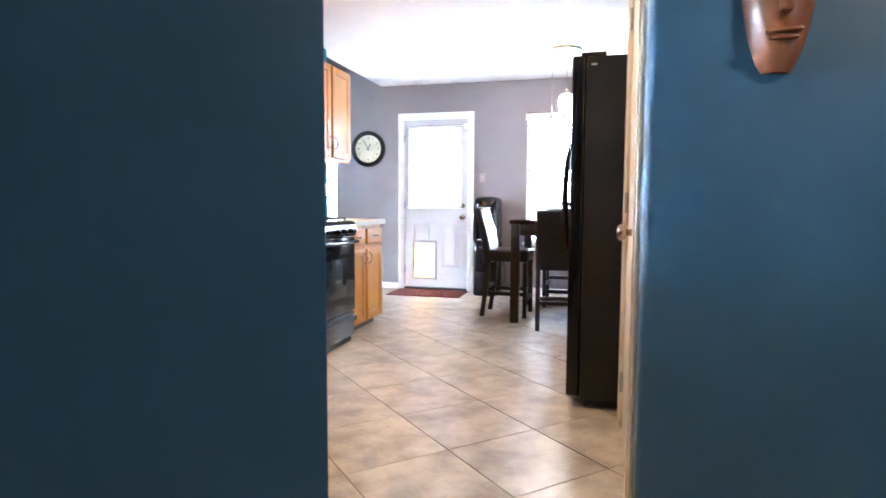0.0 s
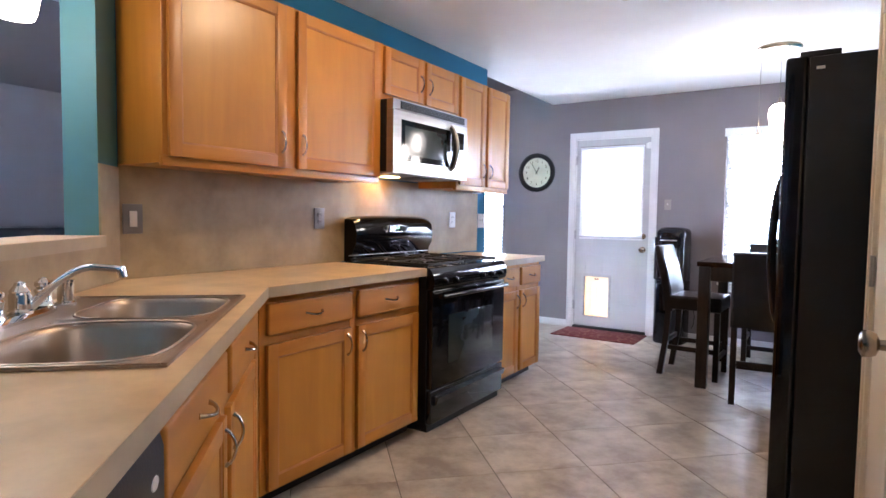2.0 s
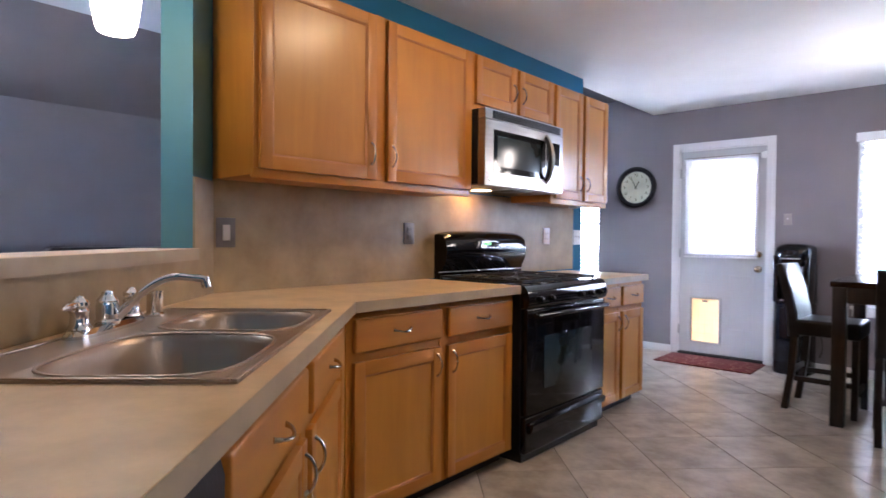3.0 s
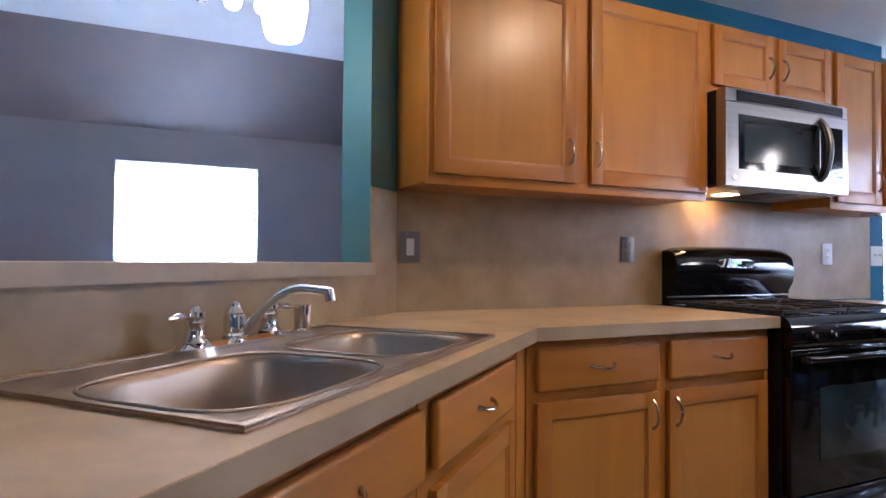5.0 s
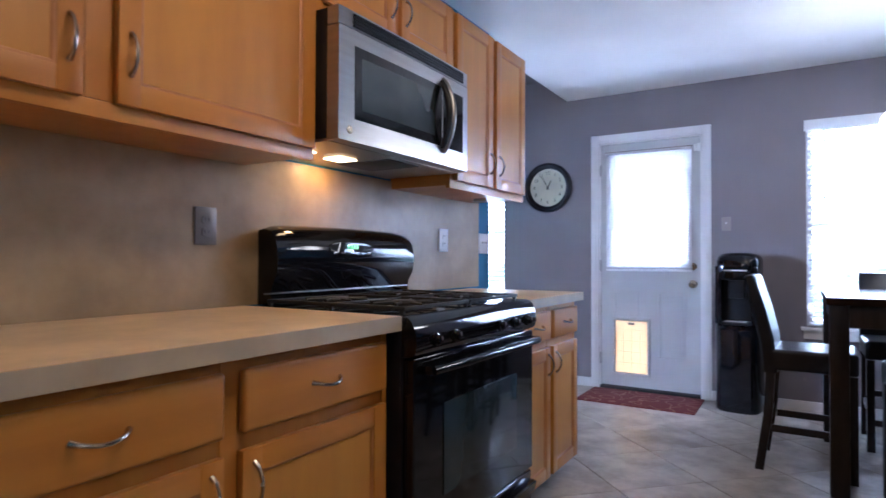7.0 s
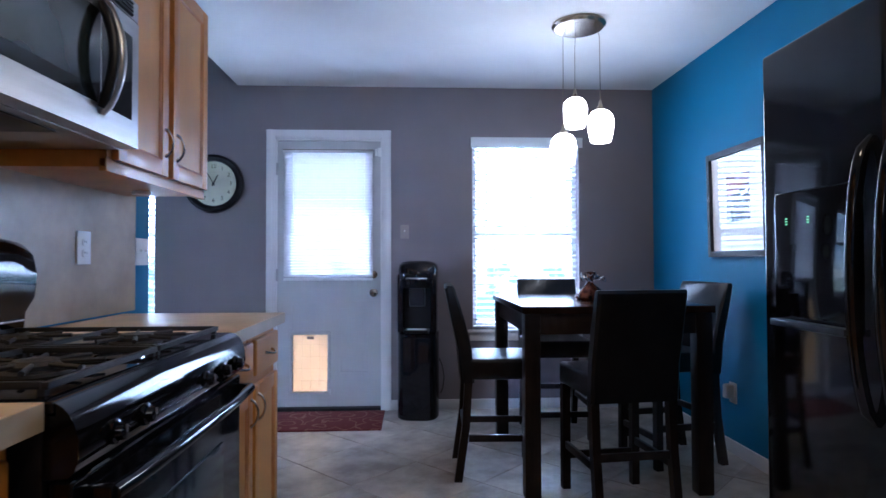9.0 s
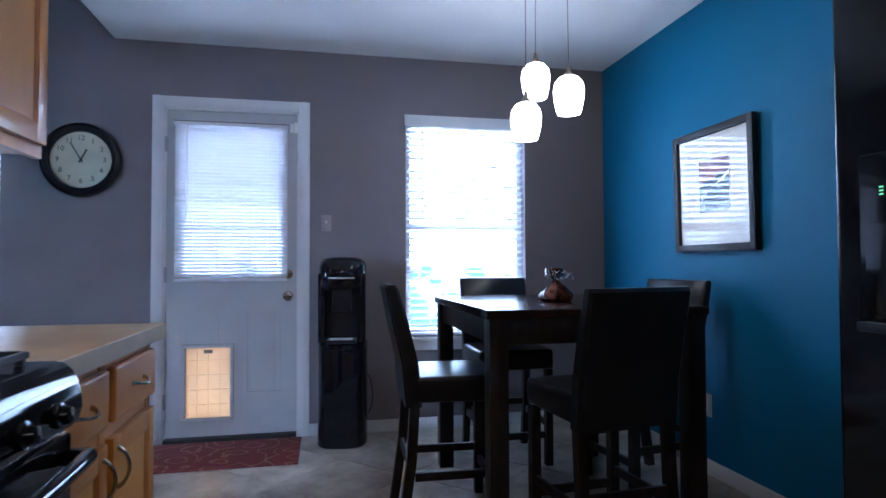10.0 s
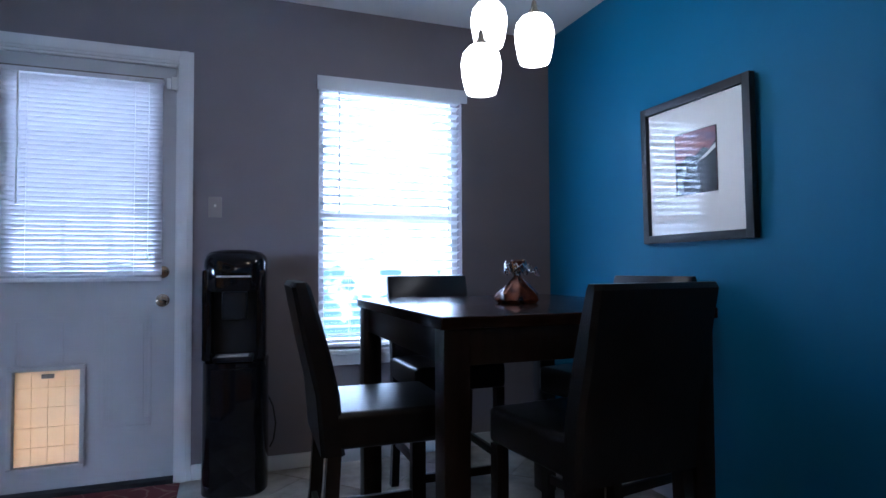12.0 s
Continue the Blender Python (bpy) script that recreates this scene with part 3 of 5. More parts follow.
def blind(name, x0, x1, z0, z1, pitch, depth, tilt, m, label, mat, wand=None, cords=(), valance=0.04, frac=(0.2, 0.8)):
    """Horizontal blind: head rail, slats, ladder cords, bottom rail."""
    root = thing(name, m, label, "blind")
    part("head_rail", box(x0 - 0.004, x1 + 0.004, -depth * 0.5 - 0.006, depth * 0.5 + 0.004, z1 - valance, z1, 0.003), mat, root)
    arc = 0.10 * depth
    line = [(depth * (f - 0.5), arc * (1 - (2 * f - 1) ** 2)) for f in (0, 0.2, 0.4, 0.6, 0.8, 1)]
    ring = line + [(y, z - 0.0012) for y, z in reversed(line)]
    sl = mesh_of("slat", moved(extrude_x(ring, x0, x1), pose(0, 0, 0, tilt, 0, 0)), mat)
    count = int((z1 - valance - z0 - 0.02) / pitch)
    for k in range(count):
        ob = new("slat", sl)
        ob.parent = root
        ob.matrix_basis = pose(random.uniform(-0.0008, 0.0008), 0, z1 - valance - pitch * (k + 0.6), random.uniform(-1.5, 1.5), 0, 0)
    part("bottom_rail", box(x0, x1, -depth * 0.4, depth * 0.4, z0, z0 + 0.018, 0.003), mat, root)
    for f in frac:
        x = x0 + (x1 - x0) * f
        bm = bmesh.new()
        for dy in (-depth * 0.46, depth * 0.46):
            tube([(x, dy, z0 + 0.01), (x, dy, z1 - valance)], 0.0011, bm, 6)
        part("ladder_cord", bm, mat, root)
    if wand:
        wx, wl = wand
        part("wand", tube([(wx, -depth * 0.5 - 0.012, z1 - valance), (wx, -depth * 0.5 - 0.014, z1 - valance - wl)], 0.0042, sides=8), PLATEW, root, "clear plastic tilt wand")
    for cx, cl in cords:
        bm = tube([(cx, -depth * 0.5 - 0.01, z1 - valance), (cx, -depth * 0.5 - 0.01, z1 - valance - cl)], 0.0013, sides=6)
        tube([(cx, -depth * 0.5 - 0.01, z1 - valance - cl), (cx, -depth * 0.5 - 0.01, z1 - valance - cl - 0.035)], 0.006, bm, 8, radii=[0.003, 0.007])
        part("pull_cord", bm, PLATEW, root)
    return root


blind("mini_blind", 0.231, 0.894, 0.978, 1.955, 0.0215, 0.025, -50, pose(0, YB - 0.026, 0), "white mini blind, slats nearly closed, on the door", MINIB, wand=(0.305, 0.60), cords=((0.835, 0.82),), valance=0.022, frac=(0.16, 0.82))
part("top_strip", box(0.227, 0.898, -0.016, 0.018, 1.9555, 1.962, 0.001), PLATEB, bpy.data.objects["mini_blind"], "thin dark strip along the blind's top")


def window(name, x0, x1, z0, z1, m, label, mid=True):
    """Drywall-return window: vinyl frame, two sashes, sill, glass."""
    root = thing(name, m, label, "window")
    root["kind"] = "structure"
    bm = bmesh.new()
    for a, b, c, d in ((x0, x0 + 0.04, z0, z1), (x1 - 0.04, x1, z0, z1), (x0 + 0.04, x1 - 0.04, z1 - 0.04, z1), (x0 + 0.04, x1 - 0.04, z0, z0 + 0.045)):
        box(a, b, 0.075, 0.135, c, d, 0.003, bm)
    zm = (z0 + z1) / 2
    if mid:
        box(x0 + 0.04, x1 - 0.04, 0.085, 0.125, zm - 0.015, zm + 0.015, 0.003, bm)
    part("window_frame", bm, WHITE, root)
    bm = box(x0 - 0.035, x1 + 0.035, -0.035, 0.075, z0 - 0.024, z0, 0.005)
    box(x0 - 0.02, x1 + 0.02, -0.012, 0.0, z0 - 0.085, z0 - 0.024, 0.004, bm)
    part("window_sill", bm, WHITE, root)
    for c, d in (((z0 + 0.045, zm - 0.015), (zm + 0.015, z1 - 0.04)) if mid else ((z0 + 0.045, z1 - 0.04),)):
        p = part("pane", box(x0 + 0.04, x1 - 0.04, 0.103, 0.107, c, d), GLASS, root)
        p.visible_shadow = False
    return root


window("window_1", WX0, WX1, WZ0, WZ1, pose(0, YB, 0), "white vinyl double-hung dining window with wooden sill")
blind("window_blind", WX0 + 0.012, WX1 - 0.012, WZ0 + 0.01, WZ1 - 0.004, 0.0445, 0.05, -18, pose(0, YB + 0.03, 0), "white faux-wood blind, slats open, in the dining window", BLIND, wand=(WX0 + 0.11, 0.66), cords=((WX1 - 0.085, 0.60), (WX1 - 0.085, 0.72)), valance=0.062)
part("valance", box(WX0 - 0.012, WX1 + 0.022, -0.068, -0.058, WZ1 - 0.07, WZ1 + 0.006, 0.002), BLIND, bpy.data.objects["window_blind"])
window("window_2", LX0, LX1, LZ0, LZ1, pose(0, YB, 0), "white vinyl living room window beside the kitchen")
blind("living_blind", LX0 + 0.012, LX1 - 0.012, LZ0 + 0.01, LZ1 - 0.004, 0.0445, 0.05, -17, pose(0, YB + 0.03, 0), "white faux-wood blind, slats open, in the living window", BLIND, valance=0.062)
window("window_3", LWY0, LWY1, LWZ0, LWZ1, pose(-5.2, 0, 0, 0, 0, 90), "wide white living room window in the far wall", False)
blind("wide_blind", LWY0 + 0.012, LWY1 - 0.012, LWZ0 + 0.01, LWZ1 - 0.004, 0.0445, 0.05, 25, pose(-5.23, 0, 0, 0, 0, 90), "wide white blind in the far living window", BLIND, valance=0.06, frac=(0.15, 0.5, 0.85))

# closet door beside the fridge
casing("door_frame_2", -PD1, -PD0, PDZ, "cream painted casing of the closet door", pose(XP, 0, 0, 0, 0, -90), w=0.06, mat=CREAM)
door2 = thing("door_2", pose(XP, 0, 0, 0, 0, -90), "closed cream painted closet door with a nickel knob", "door")
door2["kind"] = "structure"
part("leaf", box(-PD1 + 0.015, -PD0 - 0.015, 0.002, 0.037, 0.012, PDZ - 0.015, 0.002), CREAM, door2)
knob_set(door2, -PD0 - 0.075, 0.945, 0.002, big=0.029)
for z in (0.22, 1.05, 1.86):
    hinge(door2, -PD1 + 0.012, z, -0.004)

# ---- kitchen: cabinets ----
def pull(parent, x, y, z, upright, w=0.095):
    """A bowed wire pull standing off a front whose face is at y."""
    pts = []
    for k in range(13):
        f = k / 12
        a = (f - 0.5) * w
        out = 0.026 * math.sin(math.pi * f) ** 0.6 if 0 < k < 12 else 0.0
        drop = 0.008 * math.sin(math.pi * f)
        pts.append((x, y - out, z + a) if upright else (x + a, y - out, z - drop))
    part("handle", tube(pts, 0.0042, sides=8, radii=[0.0065, 0.005] + [0.0042] * 9 + [0.005, 0.0065]), NICKEL, parent, "bowed satin nickel pull")


def cab_door(root, x0, x1, z0, z1, y, handle=None):
    """A framed oak door with a recessed flat panel; its back lies at y."""
    s = 0.052
    d = part("door", box(x0 + s - 0.002, x1 - s + 0.002, y - 0.010, y - 0.001, z0 + s - 0.002, z1 - s + 0.002), OAK_P, root, "flat panelled oak door")
    for a, b in ((x0, x0 + s), (x1 - s, x1)):
        part("stile", box(a, b, y - 0.019, y, z0, z1, 0.003), OAK_V, d)
    for a, b in ((z0, z0 + s), (z1 - s, z1)):
        part("rail", box(x0 + s - 0.001, x1 - s + 0.001, y - 0.018, y, a, b, 0.002), OAK_H, d)
    q = lambda i, yy: [(x0 + s + i, yy, z0 + s + i), (x1 - s - i, yy, z0 + s + i), (x1 - s - i, yy, z1 - s - i), (x0 + s + i, yy, z1 - s - i)]
    part("bead", loft([q(0, y - 0.0165), q(0.004, y - 0.015), q(0.009, y - 0.0102)], cap_end=False), OAK_IN, d)
    if handle:
        pull(d, handle[0], y - 0.019, handle[1], True)


def drawer(root, x0, x1, z0, z1, y):
    d = part("drawer_front", box(x0, x1, y - 0.022, y, z0, z1, 0.011, seg=4), OAK_H, root)
    pull(d, (x0 + x1) / 2, y - 0.022, (z0 + z1) / 2 + 0.004, False)


def base_cabinet(m, w, label, splits, depth=0.635, top=0.874):
    """splits: (x0, x1, side on which its pull sits) for each drawer over a door."""
    root = thing("base_cabinet", m, label, "cabinet", "oak base cabinets")
    part("body", box(0.001, w - 0.001, -depth + 0.04, -0.002, 0.07, top), OAK_V, root)
    part("front_board", box(0.001, w - 0.001, -depth + 0.02, -depth + 0.0398, 0.07, 0.874), OAK_V, root)
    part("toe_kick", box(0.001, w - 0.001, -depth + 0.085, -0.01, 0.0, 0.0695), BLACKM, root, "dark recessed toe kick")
    y = -depth + 0.02
    edges = sorted({0.001, w - 0.001, *(0.5 * (a[1] + b[0]) for a, b in zip(splits, splits[1:]))})
    for e in edges:
        part("face_stile", box(max(0.001, e - 0.02), min(w - 0.001, e + 0.02), y - 0.0025, y, 0.07, 0.874), OAK_V, root)
    for x0, x1, side in splits:
        drawer(root, x0, x1, 0.712, 0.845, y - 0.003)
        cab_door(root, x0, x1, 0.082, 0.676, y - 0.003, (x0 + 0.03 if side < 0 else x1 - 0.03, 0.60))
    return root


Y1 = 1.70   # where the two counters' fronts meet
base_cabinet(along_stove(1.69), 1.075, "golden oak base cabinet with two drawers and two doors", [(0.03, 0.52, 1), (0.565, 1.052, -1)])
base_cabinet(along_stove(3.648) @ Matrix.Diagonal((1, 1, 0.992, 1)), 0.717, "golden oak base cabinet at the end beside the cooker", [(0.02, 0.335, 1), (0.372, 0.706, -1)])
base_cabinet(along_diag(1.672), 1.31, "golden oak sink base cabinet with two false drawers", [(0.05, 0.605, 1), (0.665, 1.205, -1)], 0.612, 0.70)
fill = bmesh.new()
prism([(0.012, 1.6895), (0.613, 1.6895), diag(0.3615, 0.592), diag(0.3615, 0.01)], 0.07, 0.874, fill)
single("corner_filler", fill, OAK_V, "golden oak filler panel in the counter's corner", "cabinet")
single("end_panel", prism([diag(2.29, 0.02), diag(2.29, 0.605), diag(2.385, 0.605), diag(2.385, 0.02)], 0, 0.872), OAK_V, "plain oak filler panel beside the dishwasher", "cabinet")


def wall_cabinet(m, w, z0, z1, label, splits, depth=0.32, lowrail=True):
    root = thing("wall_cabinet", m, label, "cabinet", "oak wall cabinets")
    part("body", box(0.001, w - 0.001, -depth, -0.002, z0 + 0.012, z1, 0.002), OAK_V, root)
    for e in sorted({0.001, w - 0.001, *(0.5 * (a[1] + b[0]) for a, b in zip(splits, splits[1:]))}):
        part("face_stile", box(max(0.001, e - 0.025), min(w - 0.001, e + 0.025), -depth - 0.003, -depth, z0 + 0.039, z1), OAK_V, root)
    part("bottom_rail", box(0.001, w - 0.001, -depth - 0.002, -depth + 0.02, z0, z0 + 0.0385, 0.002), OAK_H, root)
    for x0, x1, side in splits:
        cab_door(root, x0, x1, z0 + 0.036, z1 - 0.012, -depth - 0.003, (x0 + 0.028 if side < 0 else x1 - 0.028, z0 + 0.036 + min(0.115, 0.5 * (z1 - z0 - 0.05))))
    return root


wall_cabinet(along_stove(1.478), 1.298, 1.378, 2.165, "large golden oak wall cabinet with two doors", [(0.022, 0.603, 1), (0.676, 1.285, -1)])
wall_cabinet(along_stove(2.778), 0.825, 1.854, 2.165, "short golden oak wall cabinet over the microwave", [(0.028, 0.402, 1), (0.44, 0.813, -1)])
wall_cabinet(along_stove(3.605), 0.78, 1.382, 2.165, "narrow golden oak wall cabinet with two doors", [(0.03, 0.378, 1), (0.418, 0.762, -1)])
single("puck_light", lathe([(0.0, 0), (0.035, 0), (0.032, 0.012), (0, 0.012)], cap=False), PLATEW, "small round white light under the wall cabinet", "light", m=pose(0.15, 4.2, 1.381))

# ---- worktops, splashbacks, ledge ----
SU0, SU1, SN0, SN1 = 0.585, 1.475, 0.075, 0.555   # cut-out for the sink
FN = 0.632
top = bmesh.new()
us, ns = (0.34, SU0, SU1, 2.387), (0.004, SN0, SN1, FN)
grid = {(i, j): top.verts.new((*diag(u, n), 0.914)) for i, u in enumerate(us) for j, n in enumerate(ns)}
for i in range(3):
    for j in range(3):
        if (i, j) != (1, 1):
            top.faces.new([grid[k] for k in ((i, j), (i + 1, j), (i + 1, j + 1), (i, j + 1))])
top.faces.new([top.verts.new((x, y, 0.914)) for x, y in ((0.004, 1.483), (0.004, 2.778), (0.66, 2.778), (0.66, Y1))] + [grid[(0, j)] for j in (3, 2, 1, 0)])
ext = bmesh.ops.extrude_face_region(top, geom=top.faces[:])
for v in ext["geom"]:
    if isinstance(v, bmesh.types.BMVert):
        v.co.z = 0.876
ctop = single("worktop", top, LAMIN, "beige stone-look laminate worktop turning a slanted corner", "worktop")
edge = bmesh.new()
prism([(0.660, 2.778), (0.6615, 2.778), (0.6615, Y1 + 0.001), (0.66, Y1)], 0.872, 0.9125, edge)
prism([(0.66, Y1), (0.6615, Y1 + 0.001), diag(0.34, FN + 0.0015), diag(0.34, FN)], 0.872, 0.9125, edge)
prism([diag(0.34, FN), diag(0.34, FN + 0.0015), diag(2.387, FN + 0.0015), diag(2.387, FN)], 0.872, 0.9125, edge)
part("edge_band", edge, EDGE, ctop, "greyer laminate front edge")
ctop2 = single("worktop", box(0.004, 0.662, 3.645, 4.372, 0.870, 0.907, 0.002), LAMIN, "short beige laminate worktop beside the cooker", "worktop")
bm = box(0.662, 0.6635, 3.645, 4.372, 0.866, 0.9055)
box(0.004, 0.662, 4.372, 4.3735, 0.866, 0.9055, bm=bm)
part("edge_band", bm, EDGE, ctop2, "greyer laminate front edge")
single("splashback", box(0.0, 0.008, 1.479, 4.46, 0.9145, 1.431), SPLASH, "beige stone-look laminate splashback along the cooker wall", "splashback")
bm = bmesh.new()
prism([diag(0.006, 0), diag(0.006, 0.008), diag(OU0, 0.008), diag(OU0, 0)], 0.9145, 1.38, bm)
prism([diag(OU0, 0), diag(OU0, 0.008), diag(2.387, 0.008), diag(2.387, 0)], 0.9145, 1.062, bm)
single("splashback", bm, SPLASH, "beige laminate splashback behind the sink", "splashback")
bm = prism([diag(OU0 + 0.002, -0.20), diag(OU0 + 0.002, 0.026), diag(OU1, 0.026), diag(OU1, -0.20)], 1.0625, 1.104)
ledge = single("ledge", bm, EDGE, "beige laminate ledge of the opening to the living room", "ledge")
bm = prism([diag(OU0 + 0.002, -0.20), diag(OU0 + 0.002, 0.026), diag(OU1, 0.026), diag(OU1, -0.20)], 1.1045, 1.106)
part("ledge_top", bm, LAMIN, ledge)

# ---- sink and tap ----
sink = thing("sink", along_diag(1.505, 0.914), "double-bowl stainless steel drop-in sink", "sink")
SW, SD = 0.935, 0.522   # local x 0..SW, y from YK - SD to YK
YK = -0.066
bowls = ((0.022, 0.465), (0.50, 0.905))
bm = bmesh.new()
yb0, yb1 = -0.562, -0.19
dx, dy = (0, *bowls[0], *bowls[1], SW), (YK - SD, yb0, yb1, YK)
dv = {(i, j): bm.verts.new((x, y, 0.005)) for i, x in enumerate(dx) for j, y in enumerate(dy)}
for i in range(5):
    for j in range(3):
        if (i, j) not in ((1, 1), (3, 1)):
            bm.faces.new([dv[k] for k in ((i, j), (i + 1, j), (i + 1, j + 1), (i, j + 1))])
for v in bmesh.ops.extrude_face_region(bm, geom=bm.faces[:])["geom"]:
    if isinstance(v, bmesh.types.BMVert):
        v.co.z = 0.0005
part("deck", bm, SINKST, sink)
bm = bmesh.new()
for a, b, c, d in ((0, SW, YK - 0.012, YK), (0, SW, YK - SD, YK - SD + 0.012), (0, 0.012, YK - SD + 0.012, YK - 0.012), (SW - 0.012, SW, YK - SD + 0.012, YK - 0.012)):
    box(a, b, c, d, 0.005, 0.0095, 0.003, bm)
part("rim", bm, SINKST, sink, "bright rolled rim")
for x0, x1 in bowls:
    cx, cy, hx, hy = (x0 + x1) / 2, (yb0 + yb1) / 2, (x1 - x0) / 2, (yb1 - yb0) / 2
    loops = [squircle(cx, cy, hx, hy, 0.0052, 40), squircle(cx, cy, hx - 0.003, hy - 0.003, 0.0052, 3.8), squircle(cx, cy, hx - 0.008, hy - 0.008, 0.001, 3.7), squircle(cx, cy, hx - 0.014, hy - 0.014, -0.012, 3.6), squircle(cx, cy, hx - 0.022, hy - 0.022, -0.13, 3.5), squircle(cx, cy, hx - 0.05, hy - 0.05, -0.165, 3.4), squircle(cx, cy, 0.06, 0.06, -0.172, 2), squircle(cx, cy, 0.04, 0.04, -0.18, 2)]
    b = part("bowl", loft(loops), SINKST, sink)
    ring = squircle(cx, cy, hx - 0.003, hy - 0.003, 0.0055, 3.8, 64)
    part("lip", tube(ring + ring[:2], 0.0036, sides=8), SINKST, b, "bright rolled lip")
    part("drain", moved(lathe([(0.0, 0), (0.038, 0), (0.042, 0.004), (0.0, 0.003)], cap=False), pose(cx, cy, -0.1795)), CHROME, b)
tap = thing("tap", along_diag(1.475, 0.9195), "chrome two-handle kitchen tap with arched swivel spout", "tap")
TX, TY = 0.490, -0.101
bm = loft([squircle(TX, TY, 0.165, 0.032, 0.0, 3), squircle(TX, TY, 0.165, 0.032, 0.008, 3), squircle(TX, TY, 0.15, 0.022, 0.018, 3)])
part("base", bm, CHROME, tap)
for sx, lev in ((-0.118, -1), (0.118, 1)):
    h = part("handle", moved(lathe([(0.022, 0.0), (0.028, 0.006), (0.021, 0.018), (0.019, 0.045), (0.022, 0.055), (0.016, 0.062), (0.021, 0.070), (0.021, 0.080), (0.012, 0.088), (0.010, 0.094), (0.0, 0.097)], sides=24, cap=False), pose(TX + sx, TY, 0.015) @ Matrix.Diagonal((1, 1, 0.84, 1))), CHROME, tap)
    part("lever", tube([(TX + sx, TY, 0.077), (TX + sx + 0.03 * lev, TY - 0.004, 0.077), (TX + sx + 0.056 * lev, TY - 0.007, 0.075), (TX + sx + 0.078 * lev, TY - 0.009, 0.073)], 0.006, radii=[0.010, 0.0065, 0.009, 0.003]), CHROME, h)
bm = moved(lathe([(0.026, 0), (0.028, 0.010), (0.024, 0.016), (0.025, 0.055), (0.022, 0.066), (0.024, 0.070), (0.018, 0.080), (0.013, 0.088), (0.012, 0.096), (0.0, 0.101)], sides=24, cap=False), pose(TX, TY, 0.014) @ Matrix.Diagonal((1.05, 1.05, 0.84, 1)))
part("hub", bm, CHROME, tap)
pts = [(TX + 0.012 + 0.032 * f, TY - 0.018 - 0.205 * f, 0.032 + 0.098 * math.sin(min(1, f * 1.45) * math.pi * 0.5) - 0.006 * max(0, f - 0.7) / 0.3) for f in (k / 16 for k in range(17))]
pts += [(pts[-1][0], pts[-1][1] - 0.004, pts[-1][2] - 0.022)]
part("spout", tube(pts, 0.0095, sides=14, radii=[0.014, 0.013, 0.0115] + [0.0095] * 12 + [0.011, 0.013, 0.012]), CHROME, tap, "arched chrome spout")
spray = single("spray_nozzle", lathe([(0.024, 0), (0.024, 0.006), (0.019, 0.010), (0.019, 0.058), (0.0205, 0.060), (0.0205, 0.064), (0.0, 0.066)], sides=24), CHROME, "chrome side spray standing on the sink deck", "tap", m=along_diag(1.475, 0.9195) @ pose(0.742, TY, 0) @ Matrix.Diagonal((1.18, 1.18, 1.15, 1)))

# ---- dishwasher ----
dw = thing("dishwasher", along_diag(2.287) @ pose(0, -0.024, 0), "black built-in dishwasher under the counter", "dishwasher")
part("body", box(0.003, 0.603, -0.55, -0.02, 0.10, 0.868), BLACKM, dw)
part("kick_plate", box(0.01, 0.596, -0.52, -0.05, 0.0, 0.0995), BLACKM, dw)
part("door_panel", box(0.005, 0.601, -0.585, -0.5505, 0.115, 0.705, 0.006), BLACKG, dw)
cp = part("control_panel", extrude_x([(-0.5505, 0.71), (-0.590, 0.712), (-0.606, 0.745), (-0.606, 0.84), (-0.599, 0.866), (-0.5505, 0.866)], 0.005, 0.601), BLACKM, dw, "black moulded control panel")
part("latch", moved(lathe([(0.0, 0), (0.03, 0), (0.03, 0.006), (0.022, 0.008), (0.0, 0.006)], sides=24, cap=False), pose(0.475, -0.606, 0.775, 90, 0, 0)), BLACKG, cp)
part("badge", moved(loft([squircle(0, 0, 0.016, 0.011, 0, 2), squircle(0, 0, 0.015, 0.010, 0.0015, 2)]), pose(0.553, -0.6062, 0.80, 90, 0, 0)), PLATEW, cp, "pale oval badge")
bm = bmesh.new()
for k in range(5):
    box(0.06 + 0.055 * k, 0.095 + 0.055 * k, -0.6085, -0.606, 0.77, 0.785, 0.001, bm)
part("buttons", bm, PLATEB, cp)

# ---- cooker ----
SY0, SY1 = 2.785, 3.64
st = thing("gas_cooker", along_stove(SY0) @ Matrix.Diagonal((1, 1, 0.996, 1)), "black freestanding gas range with cast iron grates", "cooker")
W = SY1 - SY0
part("body", box(0, W, -0.655, -0.03, 0.045, 0.895, 0.004), BLACKM, st)
part("plinth", box(0.01, W - 0.01, -0.66, -0.05, 0.0, 0.0445), BLACKM, st)
part("cooktop", box(0.0, W, -0.672, -0.03, 0.896, 0.916, 0.006, seg=3), BLACKG, st)
prof = [(-0.012, 0.9165), (-0.075, 0.9165), (-0.080, 0.985), (-0.105, 1.03), (-0.112, 1.10), (-0.100, 1.16), (-0.075, 1.19), (-0.04, 1.20), (-0.012, 1.195)]
bm = bmesh.new()
segs = 28
rings = []
for k in range(segs + 1):
    f = k / segs
    crown = 1.0 - 0.045 * abs(2 * f - 1) ** 14 - 0.022 * (2 * f - 1) ** 2
    rings.append([bm.verts.new((0.045 + (W - 0.045) * f, y, 0.9165 + (z - 0.9165) * crown)) for y, z in prof])
for a, b in zip(rings, rings[1:]):
    for j in range(len(prof)):
        q = (j + 1) % len(prof)
        bm.faces.new((a[j], b[j], b[q], a[q]))
bm.faces.new(rings[0]), bm.faces.new(rings[-1][::-1])
bg = part("backguard", bm, BLACKG, st, "glossy curved black backguard")
